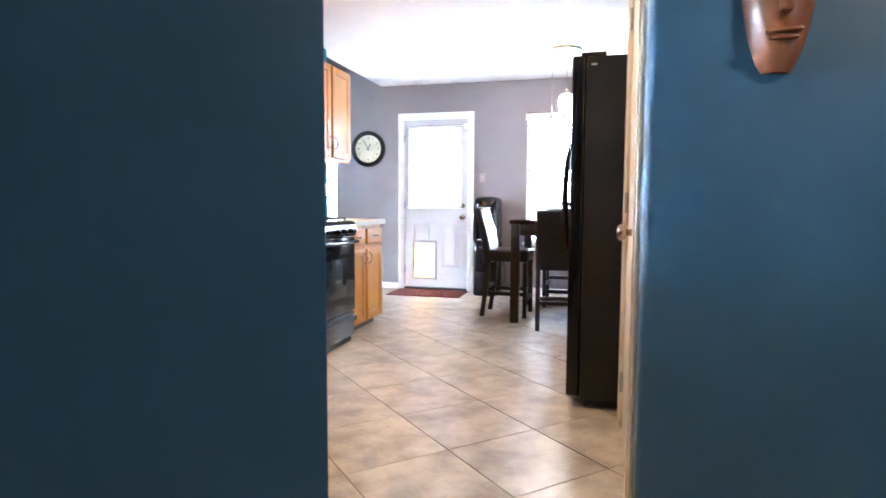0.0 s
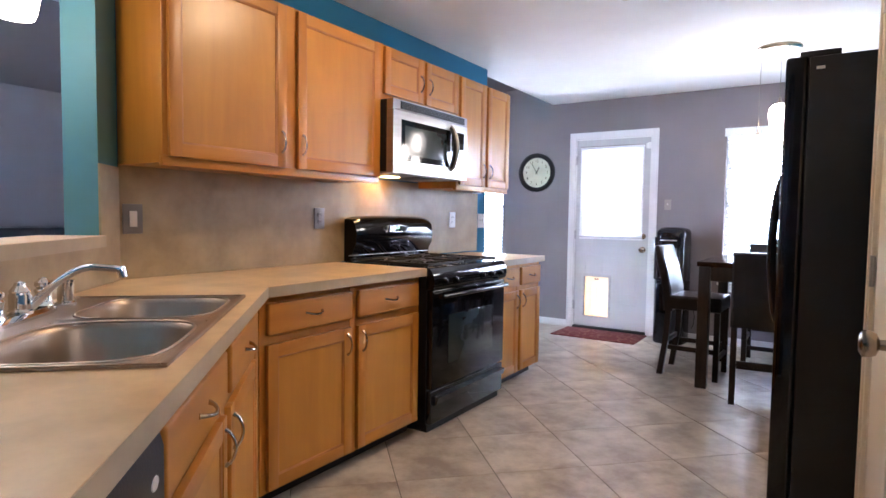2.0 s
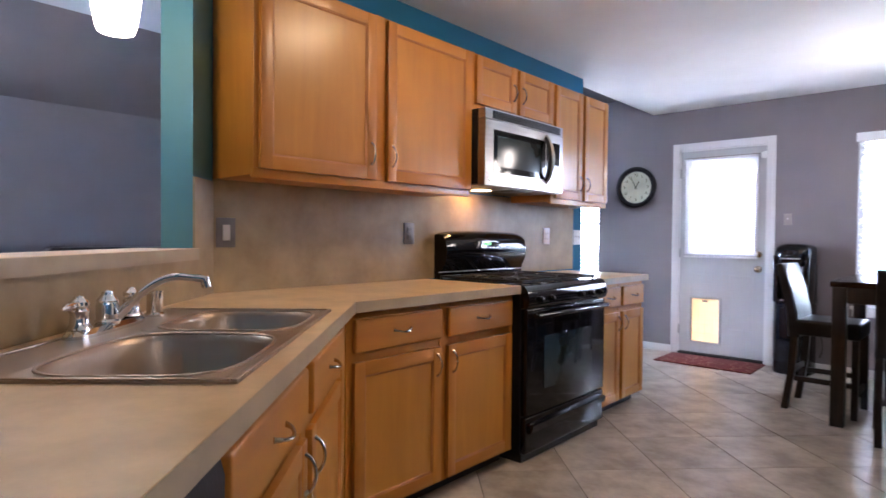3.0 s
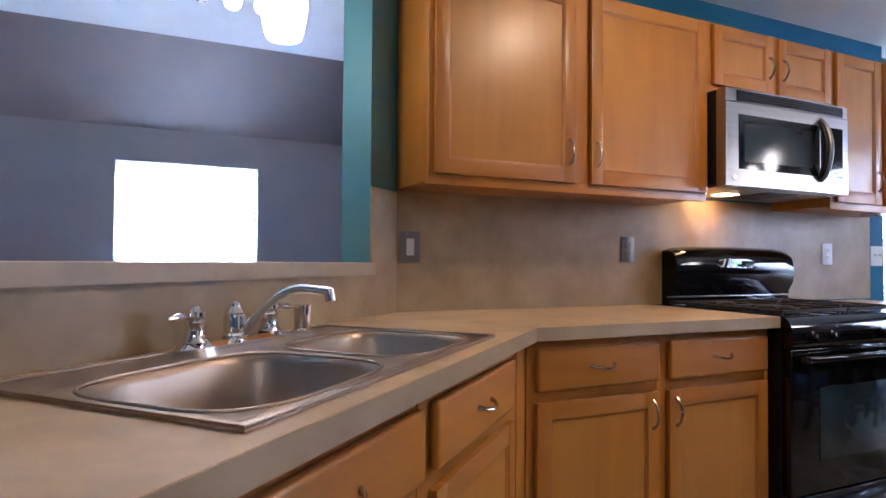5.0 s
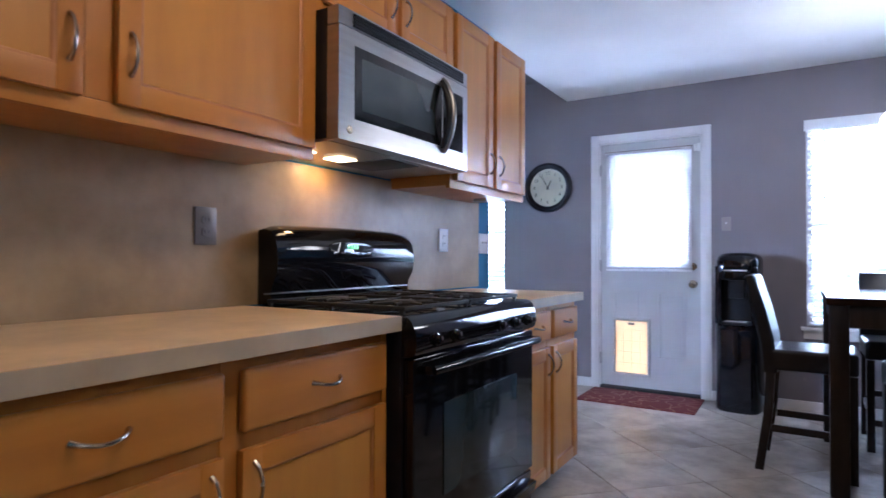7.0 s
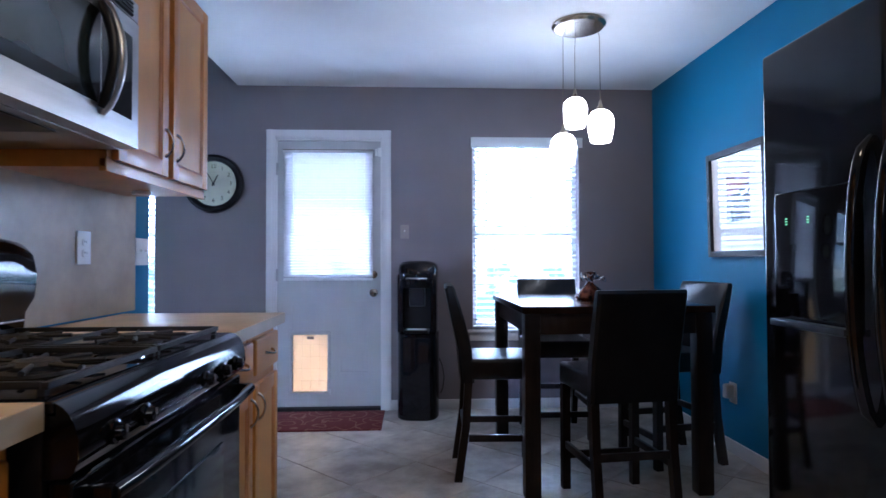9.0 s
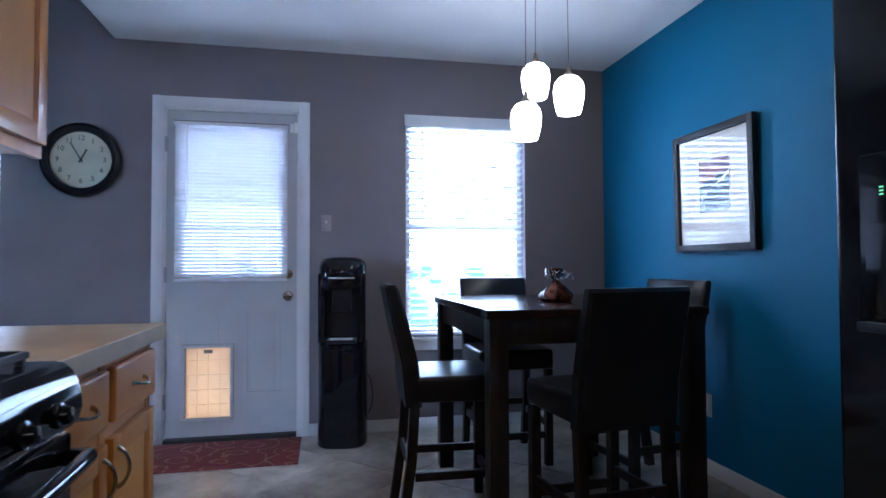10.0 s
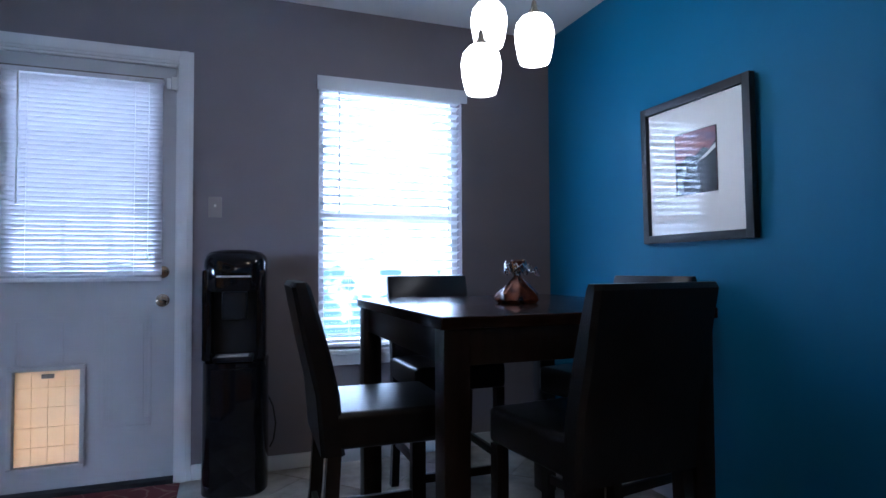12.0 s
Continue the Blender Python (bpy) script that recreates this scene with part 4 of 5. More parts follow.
part("display", moved(loft([squircle(0, 0, 0.135, 0.032, 0, 2.2), squircle(0, 0, 0.128, 0.027, 0.004, 2.2)]), pose(W * 0.5, -0.108, 1.118, 80, 0, 0)), DARKGL, bg, "oval clock display")
bm = bmesh.new()
for k, w_ in enumerate((0.004, 0.010, 0.010, 0.010)):
    box(W * 0.5 - 0.03 + 0.017 * k, W * 0.5 - 0.03 + 0.017 * k + w_, -0.116, -0.1135, 1.116, 1.131, 0.001, bm)
part("clock_digits", bm, GREENL, bg, "green clock digits")
bm = bmesh.new()
for k in range(6):
    a = -0.1 + 0.04 * k
    box(W * 0.5 + a - 0.009, W * 0.5 + a + 0.009, -0.1155, -0.112, 1.096, 1.103, 0.001, bm)
part("buttons", bm, PLATEB, bg)
bm = box(0.01, W - 0.01, -0.0845, -0.080, 0.955, 0.960, 0.001)
part("trim_line", bm, STEEL, bg)
# burners and grates
for bx in (W * 0.27, W * 0.73):
    for by in (-0.21, -0.50):
        bnr = part("burner", moved(lathe([(0.062, 0), (0.060, 0.006), (0.045, 0.010), (0.045, 0.018), (0.036, 0.026), (0.0, 0.028)], sides=24), pose(bx, by, 0.9165)), IRON, st)
for g in range(2):
    x0, x1 = 0.03 + g * (W - 0.06) / 2 + 0.006, 0.03 + (g + 1) * (W - 0.06) / 2 - 0.006
    bm = bmesh.new()
    zt = 0.926
    for y in (-0.635, -0.355, -0.075):
        box(x0, x1, y - 0.006, y + 0.006, zt, zt + 0.012, 0.002, bm)
    for x in (x0 + 0.006, x1 - 0.006):
        box(x - 0.006, x + 0.006, -0.629, -0.081, zt + 0.001, zt + 0.013, 0.002, bm)
    cx = (x0 + x1) / 2
    for cy in (-0.21, -0.50):
        for k in range(8):
            a = math.pi * (k + 0.5) / 4
            p, q = Vector((cx + 0.035 * math.cos(a), cy + 0.035 * math.sin(a), zt + 0.010)), Vector((cx + 0.115 * math.cos(a), cy + 0.115 * math.sin(a), zt + 0.009))
            tube([p, q], 0.0055, bm, 6)
    for x in (x0 + 0.006, x1 - 0.006):
        for y in (-0.63, -0.355, -0.08):
            box(x - 0.006, x + 0.006, y - 0.006, y + 0.006, 0.9165, zt + 0.002, bm=bm)
    part("grate", bm, IRON, st, "cast iron pan grate")
# front
part("control_panel", extrude_x([(-0.6555, 0.80), (-0.692, 0.802), (-0.702, 0.812), (-0.708, 0.835), (-0.706, 0.862), (-0.700, 0.884), (-0.692, 0.899), (-0.682, 0.909), (-0.6735, 0.914), (-0.6735, 0.895), (-0.6555, 0.895)], 0.0, W), BLACKG, st)
for fx in (0.12, 0.25, 0.62, 0.76, 0.89):
    kb = part("knob", moved(lathe([(0.021, 0), (0.020, 0.008), (0.015, 0.010), (0.0135, 0.021), (0.0, 0.023)], sides=20), pose(W * fx, -0.7055, 0.842, 88, 0, 0)), BLACKG, st)
    part("pointer", box(W * fx - 0.0015, W * fx + 0.0015, -0.7300, -0.726, 0.842, 0.854, 0.001), PLATEB, kb)
dr = part("oven_door", box(0.006, W - 0.006, -0.695, -0.6555, 0.245, 0.795, 0.008, seg=3), BLACKG, st, "glossy black oven door")
part("oven_window", box(0.165, W - 0.165, -0.6985, -0.6952, 0.365, 0.645, 0.0012), OVENWIN, dr, "dark glass oven window")
bm = tube([(0.045, -0.735, 0.762), (W * 0.25, -0.747, 0.764), (W * 0.5, -0.750, 0.765), (W * 0.75, -0.747, 0.764), (W - 0.045, -0.735, 0.762)], 0.0135, sides=12)
box(0.035, 0.06, -0.738, -0.695, 0.75, 0.775, 0.005, bm), box(W - 0.06, W - 0.035, -0.738, -0.695, 0.75, 0.775, 0.005, bm)
part("handle", bm, BLACKG, dr, "glossy black bar handle")
dd = part("storage_drawer", box(0.006, W - 0.006, -0.690, -0.6555, 0.05, 0.235, 0.008, seg=3), BLACKG, st)
part("drawer_grip", extrude_x([(-0.690, 0.150), (-0.715, 0.165), (-0.722, 0.20), (-0.710, 0.205), (-0.690, 0.205)], 0.03, W - 0.03), BLACKG, dd, "glossy lip grip")

# ---- microwave ----
MY0, MY1 = 2.780, 3.582
MW = MY1 - MY0
mw = thing("microwave", along_stove(MY0, 0.090) @ Matrix.Diagonal((1, 1, 0.948, 1)), "stainless over-the-range microwave with black window", "microwave")
part("body", box(0.001, MW - 0.001, -0.373, -0.003, 1.432, 1.8595, 0.003), BLACKM, mw)
part("underside", box(0.004, MW - 0.004, -0.373, -0.006, 1.422, 1.4315), STEEL, mw, "grey metal underside")
MB = -0.3735


def bow(f):
    return MB - 0.047 - 0.007 * (1 - (2 * f - 1) ** 2)


def bowed(x0, x1, z0, z1, back, out, n=14):
    """A panel that follows the microwave's bowed front."""
    bm = bmesh.new()
    pts = [(x0 + (x1 - x0) * k / n, bow((x0 + (x1 - x0) * k / n) / MW)) for k in range(n + 1)]
    ring = [(x, y - out) for x, y in pts] + [(x, (y + back) if back is not None else MB) for x, y in reversed(pts)]
    return prism(ring, z0, z1, bm)


fr = part("front", bowed(0.0, MW, 1.424, 1.797, None, 0.0), STEEL, mw, "bowed stainless steel front")
part("vent_band", bowed(0.0, MW, 1.801, 1.8595, None, -0.002), STEEL, mw)
gv = part("vent", bowed(0.065, MW - 0.042, 1.806, 1.851, 0.001, 0.0015), BLACKM, mw, "black vent grille")
for k in range(4):
    part("louvre", bowed(0.067, MW - 0.044, 1.8085 + 0.011 * k, 1.8135 + 0.011 * k, 0.001, 0.0055), BLACKM, gv)
wn_ = part("window", bowed(0.072, MW * 0.735, 1.500, 1.745, 0.001, 0.0012), DARKGL, fr, "black glass door window")
part("mesh_screen", bowed(0.105, MW * 0.67, 1.535, 1.712, 0.0, 0.0018), OVENWIN, wn_)
part("control_strip", bowed(MW * 0.745, MW - 0.042, 1.500, 1.745, 0.001, 0.0012), DARKGL, fr, "black touch panel")
hx = MW * 0.742
hpts = [(hx, bow(0.742) - 0.002 - 0.048 * math.sin(math.pi * f) ** 0.75, 1.475 + 0.305 * f) for f in (k / 14 for k in range(15))]
part("handle", tube(hpts, 0.012, sides=12, radii=[0.008] + [0.012] * 13 + [0.008]), STEEL, fr, "bowed stainless handle")
gpts = [(x - 0.016, y + 0.010, 1.627 + (z - 1.627) * 1.06) for x, y, z in hpts]
part("grip", tube(gpts[1:-1], 0.013, sides=12, radii=[0.008] + [0.013] * 11 + [0.008]), BLACKM, fr, "black inner side of the handle")
part("badge", moved(lathe([(0, 0), (0.014, 0), (0.012, 0.002), (0, 0.002)], sides=20, cap=False), pose(0.05, bow(0.06) - 0.0005, 1.462, 90, 0, 0)), NICKEL, fr)
part("lamp_lens", box(0.235, 0.325, -0.22, -0.14, 1.4185, 1.4218, 0.001), HOODL, mw, "lit cooktop lamp")
part("lamp_lens", box(0.10, 0.135, -0.2, -0.15, 1.4185, 1.4218, 0.001), HOODL, mw, "lit cooktop lamp")
part("grease_filter", box(0.36, 0.56, -0.34, -0.10, 1.4185, 1.4218, 0.001), BLACKM, mw)
hood = new("cooktop_spot", bpy.data.lights.new("cooktop_spot", "AREA"))
hood.data.energy, hood.data.size, hood.data.size_y, hood.data.shape, hood.data.color = HOOD, 0.08, 0.05, "RECTANGLE", (1.0, 0.52, 0.16)
hood.matrix_world = pose(0.10, MY0 + 0.33, 1.428, 0, 22, 0)

# ---- fridge ----
FY0, FY1, FX, FH = 2.575, 3.70, 2.39, 1.772
fr_m = pose(3.05, FY1, 0, 0, 0, -90)
fg = thing("fridge", fr_m, "tall black side-by-side fridge with ice and water dispenser", "fridge")
FW, FD = FY1 - FY0, 3.05 - FX
part("body", box(0, FW, -FD, -0.03, 0.045, FH - 0.01, 0.006), FRIDGEB, fg, "black textured cabinet")
part("base_grille", box(0.02, FW - 0.02, -FD + 0.02, -0.05, 0.012, 0.0445), BLACKM, fg)
for x in (0.05, FW - 0.05):
    part("foot", moved(lathe([(0.016, 0), (0.018, 0.004), (0.01, 0.012), (0.008, 0.014)], sides=12), pose(x, -FD + 0.05, 0)), PLATEW, fg)
part("top_hinge_cover", box(0.01, FW - 0.01, -FD - 0.03, -FD + 0.09, FH - 0.0098, FH + 0.012, 0.004), BLACKM, fg)
split = FW * 0.44
d1 = part("freezer_door", box(0.004, split - 0.003, -FD - 0.072, -FD - 0.004, 0.06, FH - 0.004, 0.014, seg=4), BLACKG, fg, "glossy black freezer door")
d2 = part("fridge_door", box(split + 0.003, FW - 0.004, -FD - 0.072, -FD - 0.004, 0.06, FH - 0.004, 0.014, seg=4), BLACKG, fg, "glossy black fridge door")
for dd_, hx in ((d1, split - 0.045), (d2, split + 0.045)):
    pts = [(hx, -FD - 0.072 - 0.058 * math.sin(math.pi * f) ** 0.45, 0.72 + 0.70 * f) for f in (k / 20 for k in range(21))]
    part("handle", tube(pts, 0.016, sides=12, radii=[0.01] + [0.016] * 19 + [0.01]), BLACKG, dd_, "long bowed black handle")
dp = part("dispenser", box(0.075, split - 0.085, -FD - 0.082, -FD - 0.0725, 0.93, 1.32, 0.006), BLACKG, d1, "black water and ice dispenser panel")
part("recess", box(0.095, split - 0.105, -FD - 0.0855, -FD - 0.0822, 0.96, 1.165, 0.001), BLACKG, dp)
for x in (0.13, 0.225):
    for k in range(3):
        part("indicator_light", box(x, x + 0.008, -FD - 0.0842, -FD - 0.0822, 1.224 + 0.008 * k, 1.227 + 0.008 * k), GREENL, dp, "green indicator light")
part("drip_tray", box(0.09, split - 0.10, -FD - 0.11, -FD - 0.0725, 0.925, 0.945, 0.004), BLACKM, dp)
part("label_sticker", box(FW + 0.0002, FW + 0.0012, -FD + 0.02, -FD + 0.045, FH - 0.055, FH - 0.045), PLATEW, fg)

# ---- wall plates ----
def plate(name, m, mat, inner, label, kind_, w=0.072, h=0.115):
    root = thing(name, m, label, "switch" if "switch" in name else "socket")
    part("cover_plate", box(-w / 2, w / 2, -0.006, 0, -h / 2, h / 2, 0.003), mat, root)
    if kind_ == "rocker":
        part("rocker", box(-0.016, 0.016, -0.011, -0.006, -0.033, 0.033, 0.002), inner, root)
    elif kind_ == "toggle":
        n = max(1, round(w / 0.06))
        for k in range(n):
            cx = (k - (n - 1) / 2) * 0.046
            part("toggle", box(cx - 0.005, cx + 0.005, -0.018, -0.006, 0.0, 0.012, 0.002), inner, root)
    else:
        for z in (-0.02, 0.02):
            s = part("socket", moved(loft([squircle(0, 0, 0.016, 0.014, 0, 3), squircle(0, 0, 0.0155, 0.0135, 0.003, 3)]), pose(0, -0.006, z, 90, 0, 0)), inner, root)
            bm = box(-0.008, -0.006, -0.0098, -0.009, z - 0.003, z + 0.006)
            box(0.006, 0.008, -0.0098, -0.009, z - 0.003, z + 0.006, bm=bm)
            part("slots", bm, INK, s)
    return root


plate("light_switch", along_stove(1.533, 1.168, 0.008), PLATEB, IVORY, "ivory rocker switch in a bronze plate on the splashback", "rocker", 0.085, 0.125)
plate("wall_socket", along_stove(2.62, 1.176, 0.008), PLATEB, PLATEB, "double socket in a bronze plate beside the cooker", "socket", 0.08, 0.12)
plate("wall_socket", along_stove(4.06, 1.172, 0.008), PLATEW, PLATEW, "white double socket on the splashback", "socket", 0.085, 0.12)
plate("light_switch", along_stove(4.53, 1.165, 0.0), PLATEW, PLATEW, "white double switch on the teal wall end", "toggle", 0.115, 0.118)
plate("light_switch", pose(1.133, YB, 1.345), PLATET, IVORY, "taupe plate with an ivory toggle switch beside the door", "toggle", 0.064, 0.104)

# ---- dining corner ----
def dining_table():
    t = thing("dining_table", pose(1.712, 4.61, 0), "dark espresso counter-height dining table", "table")
    w, d, h = 0.93, 1.05, 0.905
    part("tabletop", box(0, w, 0, d, h - 0.035, h, 0.006, seg=3), TABTOP, t, "polished dark tabletop")
    i = 0.012
    for x0, x1, y0, y1 in ((i, i + 0.075, i, i + 0.075), (w - i - 0.075, w - i, i, i + 0.075), (i, i + 0.075, d - i - 0.075, d - i), (w - i - 0.075, w - i, d - i - 0.075, d - i)):
        part("leg", box(x0, x1, y0, y1, 0, h - 0.0355, 0.004), ESPRES, t)
    for x0, x1, y0, y1 in ((0.088, w - 0.088, 0.03, 0.055), (0.088, w - 0.088, d - 0.055, d - 0.03), (0.03, 0.055, 0.088, d - 0.088), (w - 0.055, w - 0.03, 0.088, d - 0.088)):
        part("apron", box(x0, x1, y0, y1, h - 0.135, h - 0.0355, 0.002), ESPRES, t)


dining_table()


def chair_master(m):
    """A counter-height parsons chair; the seat's middle at its origin, facing local +y."""
    c = thing("counter_chair", m, "black leather counter-height chair with dark wooden legs", "chair", "chairs round the table")
    w, d, sh = 0.41, 0.42, 0.62
    bm = box(-w / 2, w / 2, -d / 2 + 0.03, d / 2, sh - 0.105, sh, 0.022, seg=4)
    for v in bm.verts:
        if v.co.z > sh - 0.03:
            v.co.z += 0.012 * (1 - (2 * v.co.x / w) ** 2) * (1 - (2 * v.co.y / d) ** 2)
    part("seat", bm, LEATHER, c, "padded black leather seat")
    bm = bmesh.new()
    prof = [(-d / 2 + 0.045, sh - 0.12), (-d / 2 + 0.03, sh + 0.05), (-d / 2 - 0.005, sh + 0.20), (-d / 2 - 0.045, sh + 0.36)]
    rings = []
    for y, z in prof:
        t = 0.034 if z < 0.9 else 0.026
        rings.append([(x, yy, z) for x, yy in ((-w / 2, y - t + 0.012), (-w / 2 + 0.012, y - t), (w / 2 - 0.012, y - t), (w / 2, y - t + 0.012), (w / 2, y + t - 0.012), (w / 2 - 0.012, y + t), (-w / 2 + 0.012, y + t), (-w / 2, y + t - 0.012))])
    y, z = prof[-1]
    rings.append([(x * 0.985, yy, z + 0.014) for x, yy in ((-w / 2, y - 0.01), (-w / 2 + 0.012, y - 0.016), (w / 2 - 0.012, y - 0.016), (w / 2, y - 0.01), (w / 2, y + 0.01), (w / 2 - 0.012, y + 0.016), (-w / 2 + 0.012, y + 0.016), (-w / 2, y + 0.01))])
    bm = loft(rings)
    bm.faces.new([v for v in bm.verts if abs(v.co.z - (sh - 0.12)) < 1e-5][::-1])
    part("backrest", bm, LEATHER, c, "tall padded leather back")
    for sx in (-1, 1):
        x = sx * (w / 2 - 0.024)
        part("leg", prism([(x - 0.019, d / 2 - 0.045), (x + 0.019, d / 2 - 0.045), (x + 0.019, d / 2 - 0.007), (x - 0.019, d / 2 - 0.007)], 0, sh - 0.1055), ESPRES, c)
        bm = bmesh.new()
        lp = [(-d / 2 - 0.005, 0.0), (-d / 2 + 0.035, 0.28), (-d / 2 + 0.048, sh - 0.121)]
        rg = [[(x - 0.018, y - 0.02, z), (x + 0.018, y - 0.02, z), (x + 0.018, y + 0.02, z), (x - 0.018, y + 0.02, z)] for y, z in lp]
        bm = loft(rg)
        bm.faces.new([v for v in bm.verts if v.co.z < 1e-6][::-1])
        part("leg", bm, ESPRES, c)
        part("stretcher", box(x - 0.009, x + 0.009, -d / 2 + 0.05, d / 2 - 0.044, 0.20, 0.235, 0.002), ESPRES, c)
    part("stretcher", box(-w / 2 + 0.044, w / 2 - 0.044, d / 2 - 0.035, d / 2 - 0.017, 0.145, 0.18, 0.002), ESPRES, c)
    part("stretcher", box(-w / 2 + 0.044, w / 2 - 0.044, -d / 2 + 0.02, -d / 2 + 0.038, 0.245, 0.28, 0.002), ESPRES, c)
    return c


chair = chair_master(pose(1.648, 5.05, 0, 0, 0, -92))
for m in (pose(2.15, 4.60, 0, 0, 0, 6), pose(2.125, 5.69, 0, 0, 0, 180), pose(2.655, 5.18, 0, 0, 0, 100)):
    copy_thing(chair, m)

# ribboned bag on the table
bag = thing("gift_bag", pose(2.175, 5.07, 0.9055), "small brown bag tied with clear ribbon, on the table", "bag")
loops = []
for r, z, j in ((0.062, 0.0, 3), (0.075, 0.012, 3), (0.070, 0.035, 3), (0.050, 0.060, 2), (0.024, 0.084, 2), (0.014, 0.096, 2)):
    loops.append([(x * (1 + 0.12 * math.sin(5 * k / 48 * 6.283 + z * 60)), y * (1 + 0.1 * math.cos(7 * k / 48 * 6.283)), zz) for k, (x, y, zz) in enumerate(squircle(0, 0, r, r * 0.75, z, j))])
part("sack", loft(loops), surface("crinkled_copper_wrap", (0.16, 0.045, 0.02), 0.25, metal=0.4, vary=0.4, scale=30, grain=90, bump=0.3), bag)
loops = [squircle(0, 0, r, r * 0.8, z, 2, 24) for r, z in ((0.014, 0.096), (0.012, 0.104), (0.024, 0.135), (0.03, 0.15), (0.015, 0.155))]
part("neck", loft(loops), bpy.data.materials["crinkled_copper_wrap"], bag)
bm = bmesh.new()
for s in range(13):
    a0, ln = 1.9 + s * 0.27, 0.035 + 0.016 * (s % 4)
    pts = [(math.cos(a0 + 1.4 * f) * (0.014 + ln * f) * 0.9, math.sin(a0 + 1.4 * f) * (0.014 + ln * f) * 0.5, 0.105 + (0.02 + 0.006 * (s % 5)) * math.sin(f * 3.1) + 0.009 * math.sin(f * 19 + s)) for f in (k / 16 for k in range(17))]
    tube(pts, 0.0028, bm, 6)
part("ribbon", bm, CHROME, bag, "curled silvery ribbon")

# water dispenser
wd = thing("water_dispenser", pose(1.236, 6.16, 0, 0, 0, -6), "black freestanding bottom-load water dispenser by the door", "water dispenser")
def column(r, z0, z1, hy=0.15, bev=0.01, power=3.2):
    return loft([squircle(0, 0, r - bev, hy - bev, z0, power), squircle(0, 0, r, hy, z0 + bev, power), squircle(0, 0, r, hy, z1 - bev, power), squircle(0, 0, r - bev, hy - bev, z1, power)])
part("cabinet", column(0.148, 0.0, 0.615, 0.16), BLACKG, wd, "glossy black lower cabinet")
part("cabinet_door", box(-0.10, 0.10, -0.168, -0.145, 0.03, 0.585, 0.008), BLACKG, wd)
bm = loft([squircle(0, 0.045, 0.140, 0.105, 0.615, 3.5), squircle(0, 0.045, 0.138, 0.105, 1.02, 3.5)])
part("tower", bm, BLACKM, wd)
bm = bmesh.new()
for sx in (-1, 1):
    box(sx * 0.118 - 0.022, sx * 0.118 + 0.022, -0.135, 0.05, 0.615, 1.03, 0.012, bm)
part("side_cheek", bm, BLACKG, wd)
part("head", loft([squircle(0, 0, 0.135, 0.145, 0.93, 4), squircle(0, 0, 0.14, 0.152, 0.945, 4), squircle(0, 0, 0.142, 0.152, 1.065, 4), squircle(0, 0.004, 0.137, 0.146, 1.092, 3.6), squircle(0, 0.008, 0.118, 0.130, 1.112, 3.2), squircle(0, 0.012, 0.075, 0.09, 1.124, 3)]), BLACKG, wd, "rounded glossy black head")
# White on this strip and the drip grid stands for their silvery reflection.
part("button_strip", box(-0.075, 0.075, -0.157, -0.148, 0.995, 1.003, 0.001), PLATEW, wd, "button strip, its bright reflection given as white")
part("tap_block", box(-0.055, 0.055, -0.125, -0.055, 0.80, 0.93, 0.012), BLACKM, wd)
part("drip_tray", box(-0.085, 0.085, -0.185, -0.05, 0.615, 0.638, 0.006), BLACKM, wd)
part("drip_grid", box(-0.065, 0.065, -0.18, -0.10, 0.6385, 0.642, 0.001), PLATEW, wd, "steel drip grid, its bright reflection given as white")
part("cord", tube([(0.14, 0.12, 0.40), (0.165, 0.13, 0.34), (0.178, 0.14, 0.25), (0.168, 0.15, 0.17), (0.15, 0.16, 0.13)], 0.004, sides=8), RUBBER, wd, "black power cord")

# pendant lamp
pl = thing("pendant_lamp", pose(2.13, 5.10, CZ), "three-light nickel pendant with frosted white tulip shades", "lamp")
part("canopy", lathe([(0.0, 0), (0.148, 0), (0.150, -0.012), (0.135, -0.026), (0.05, -0.03), (0.0, -0.03)], sides=40, cap=False), NICKEL, pl, "round brushed nickel canopy")
for x, y, zt, zb in ((2.022, 5.035, 1.818, 1.644), (2.222, 5.012, 1.945, 1.767), (2.14, 5.22, 2.070, 1.892)):
    dx, dy = x - 2.13, y - 5.10
    part("cord", tube([(dx * 0.75, dy * 0.75, -0.028), (dx * 0.98, dy * 0.98, -0.1), (dx, dy, zt + 0.045 - CZ)], 0.0022, sides=6), NICKEL, pl)
    part("socket", moved(lathe([(0.004, 0.05), (0.008, 0.045), (0.012, 0.018), (0.024, 0.004), (0.027, -0.004), (0.0, -0.004)], sides=20), pose(dx, dy, zt - CZ)), NICKEL, pl)
    h = zt - zb
    sh = lathe([(0.024, -0.003), (0.045, -0.012), (0.064, -0.036), (0.071, -0.07), (0.068, -0.11), (0.059, -h + 0.02), (0.052, -h), (0.046, -h + 0.006), (0.0, -h + 0.02)], sides=28, cap=False)
    part("shade", moved(sh, pose(dx, dy, zt - CZ)), SHADE, pl, "glowing frosted tulip shade")

# framed print
PY0, PY1, PZ_0, PZ_1 = 4.812, 5.425, 1.14, 1.768
pc = thing("picture", pose(XR, PY1, PZ_0, 0, 0, -90) @ pose(0, 0, 0, 1, 0, 0) @ pose(0, 0, -PZ_0), "mountain print in a wide black frame, behind glass", "picture")
PWD = PY1 - PY0
bm = bmesh.new()
for a, b, c, d in ((0, 0.036, PZ_0, PZ_1), (PWD - 0.036, PWD, PZ_0, PZ_1), (0.036, PWD - 0.036, PZ_1 - 0.036, PZ_1), (0.036, PWD - 0.036, PZ_0, PZ_0 + 0.036)):
    box(a, b, -0.032, -0.002, c, d, 0.002, bm)
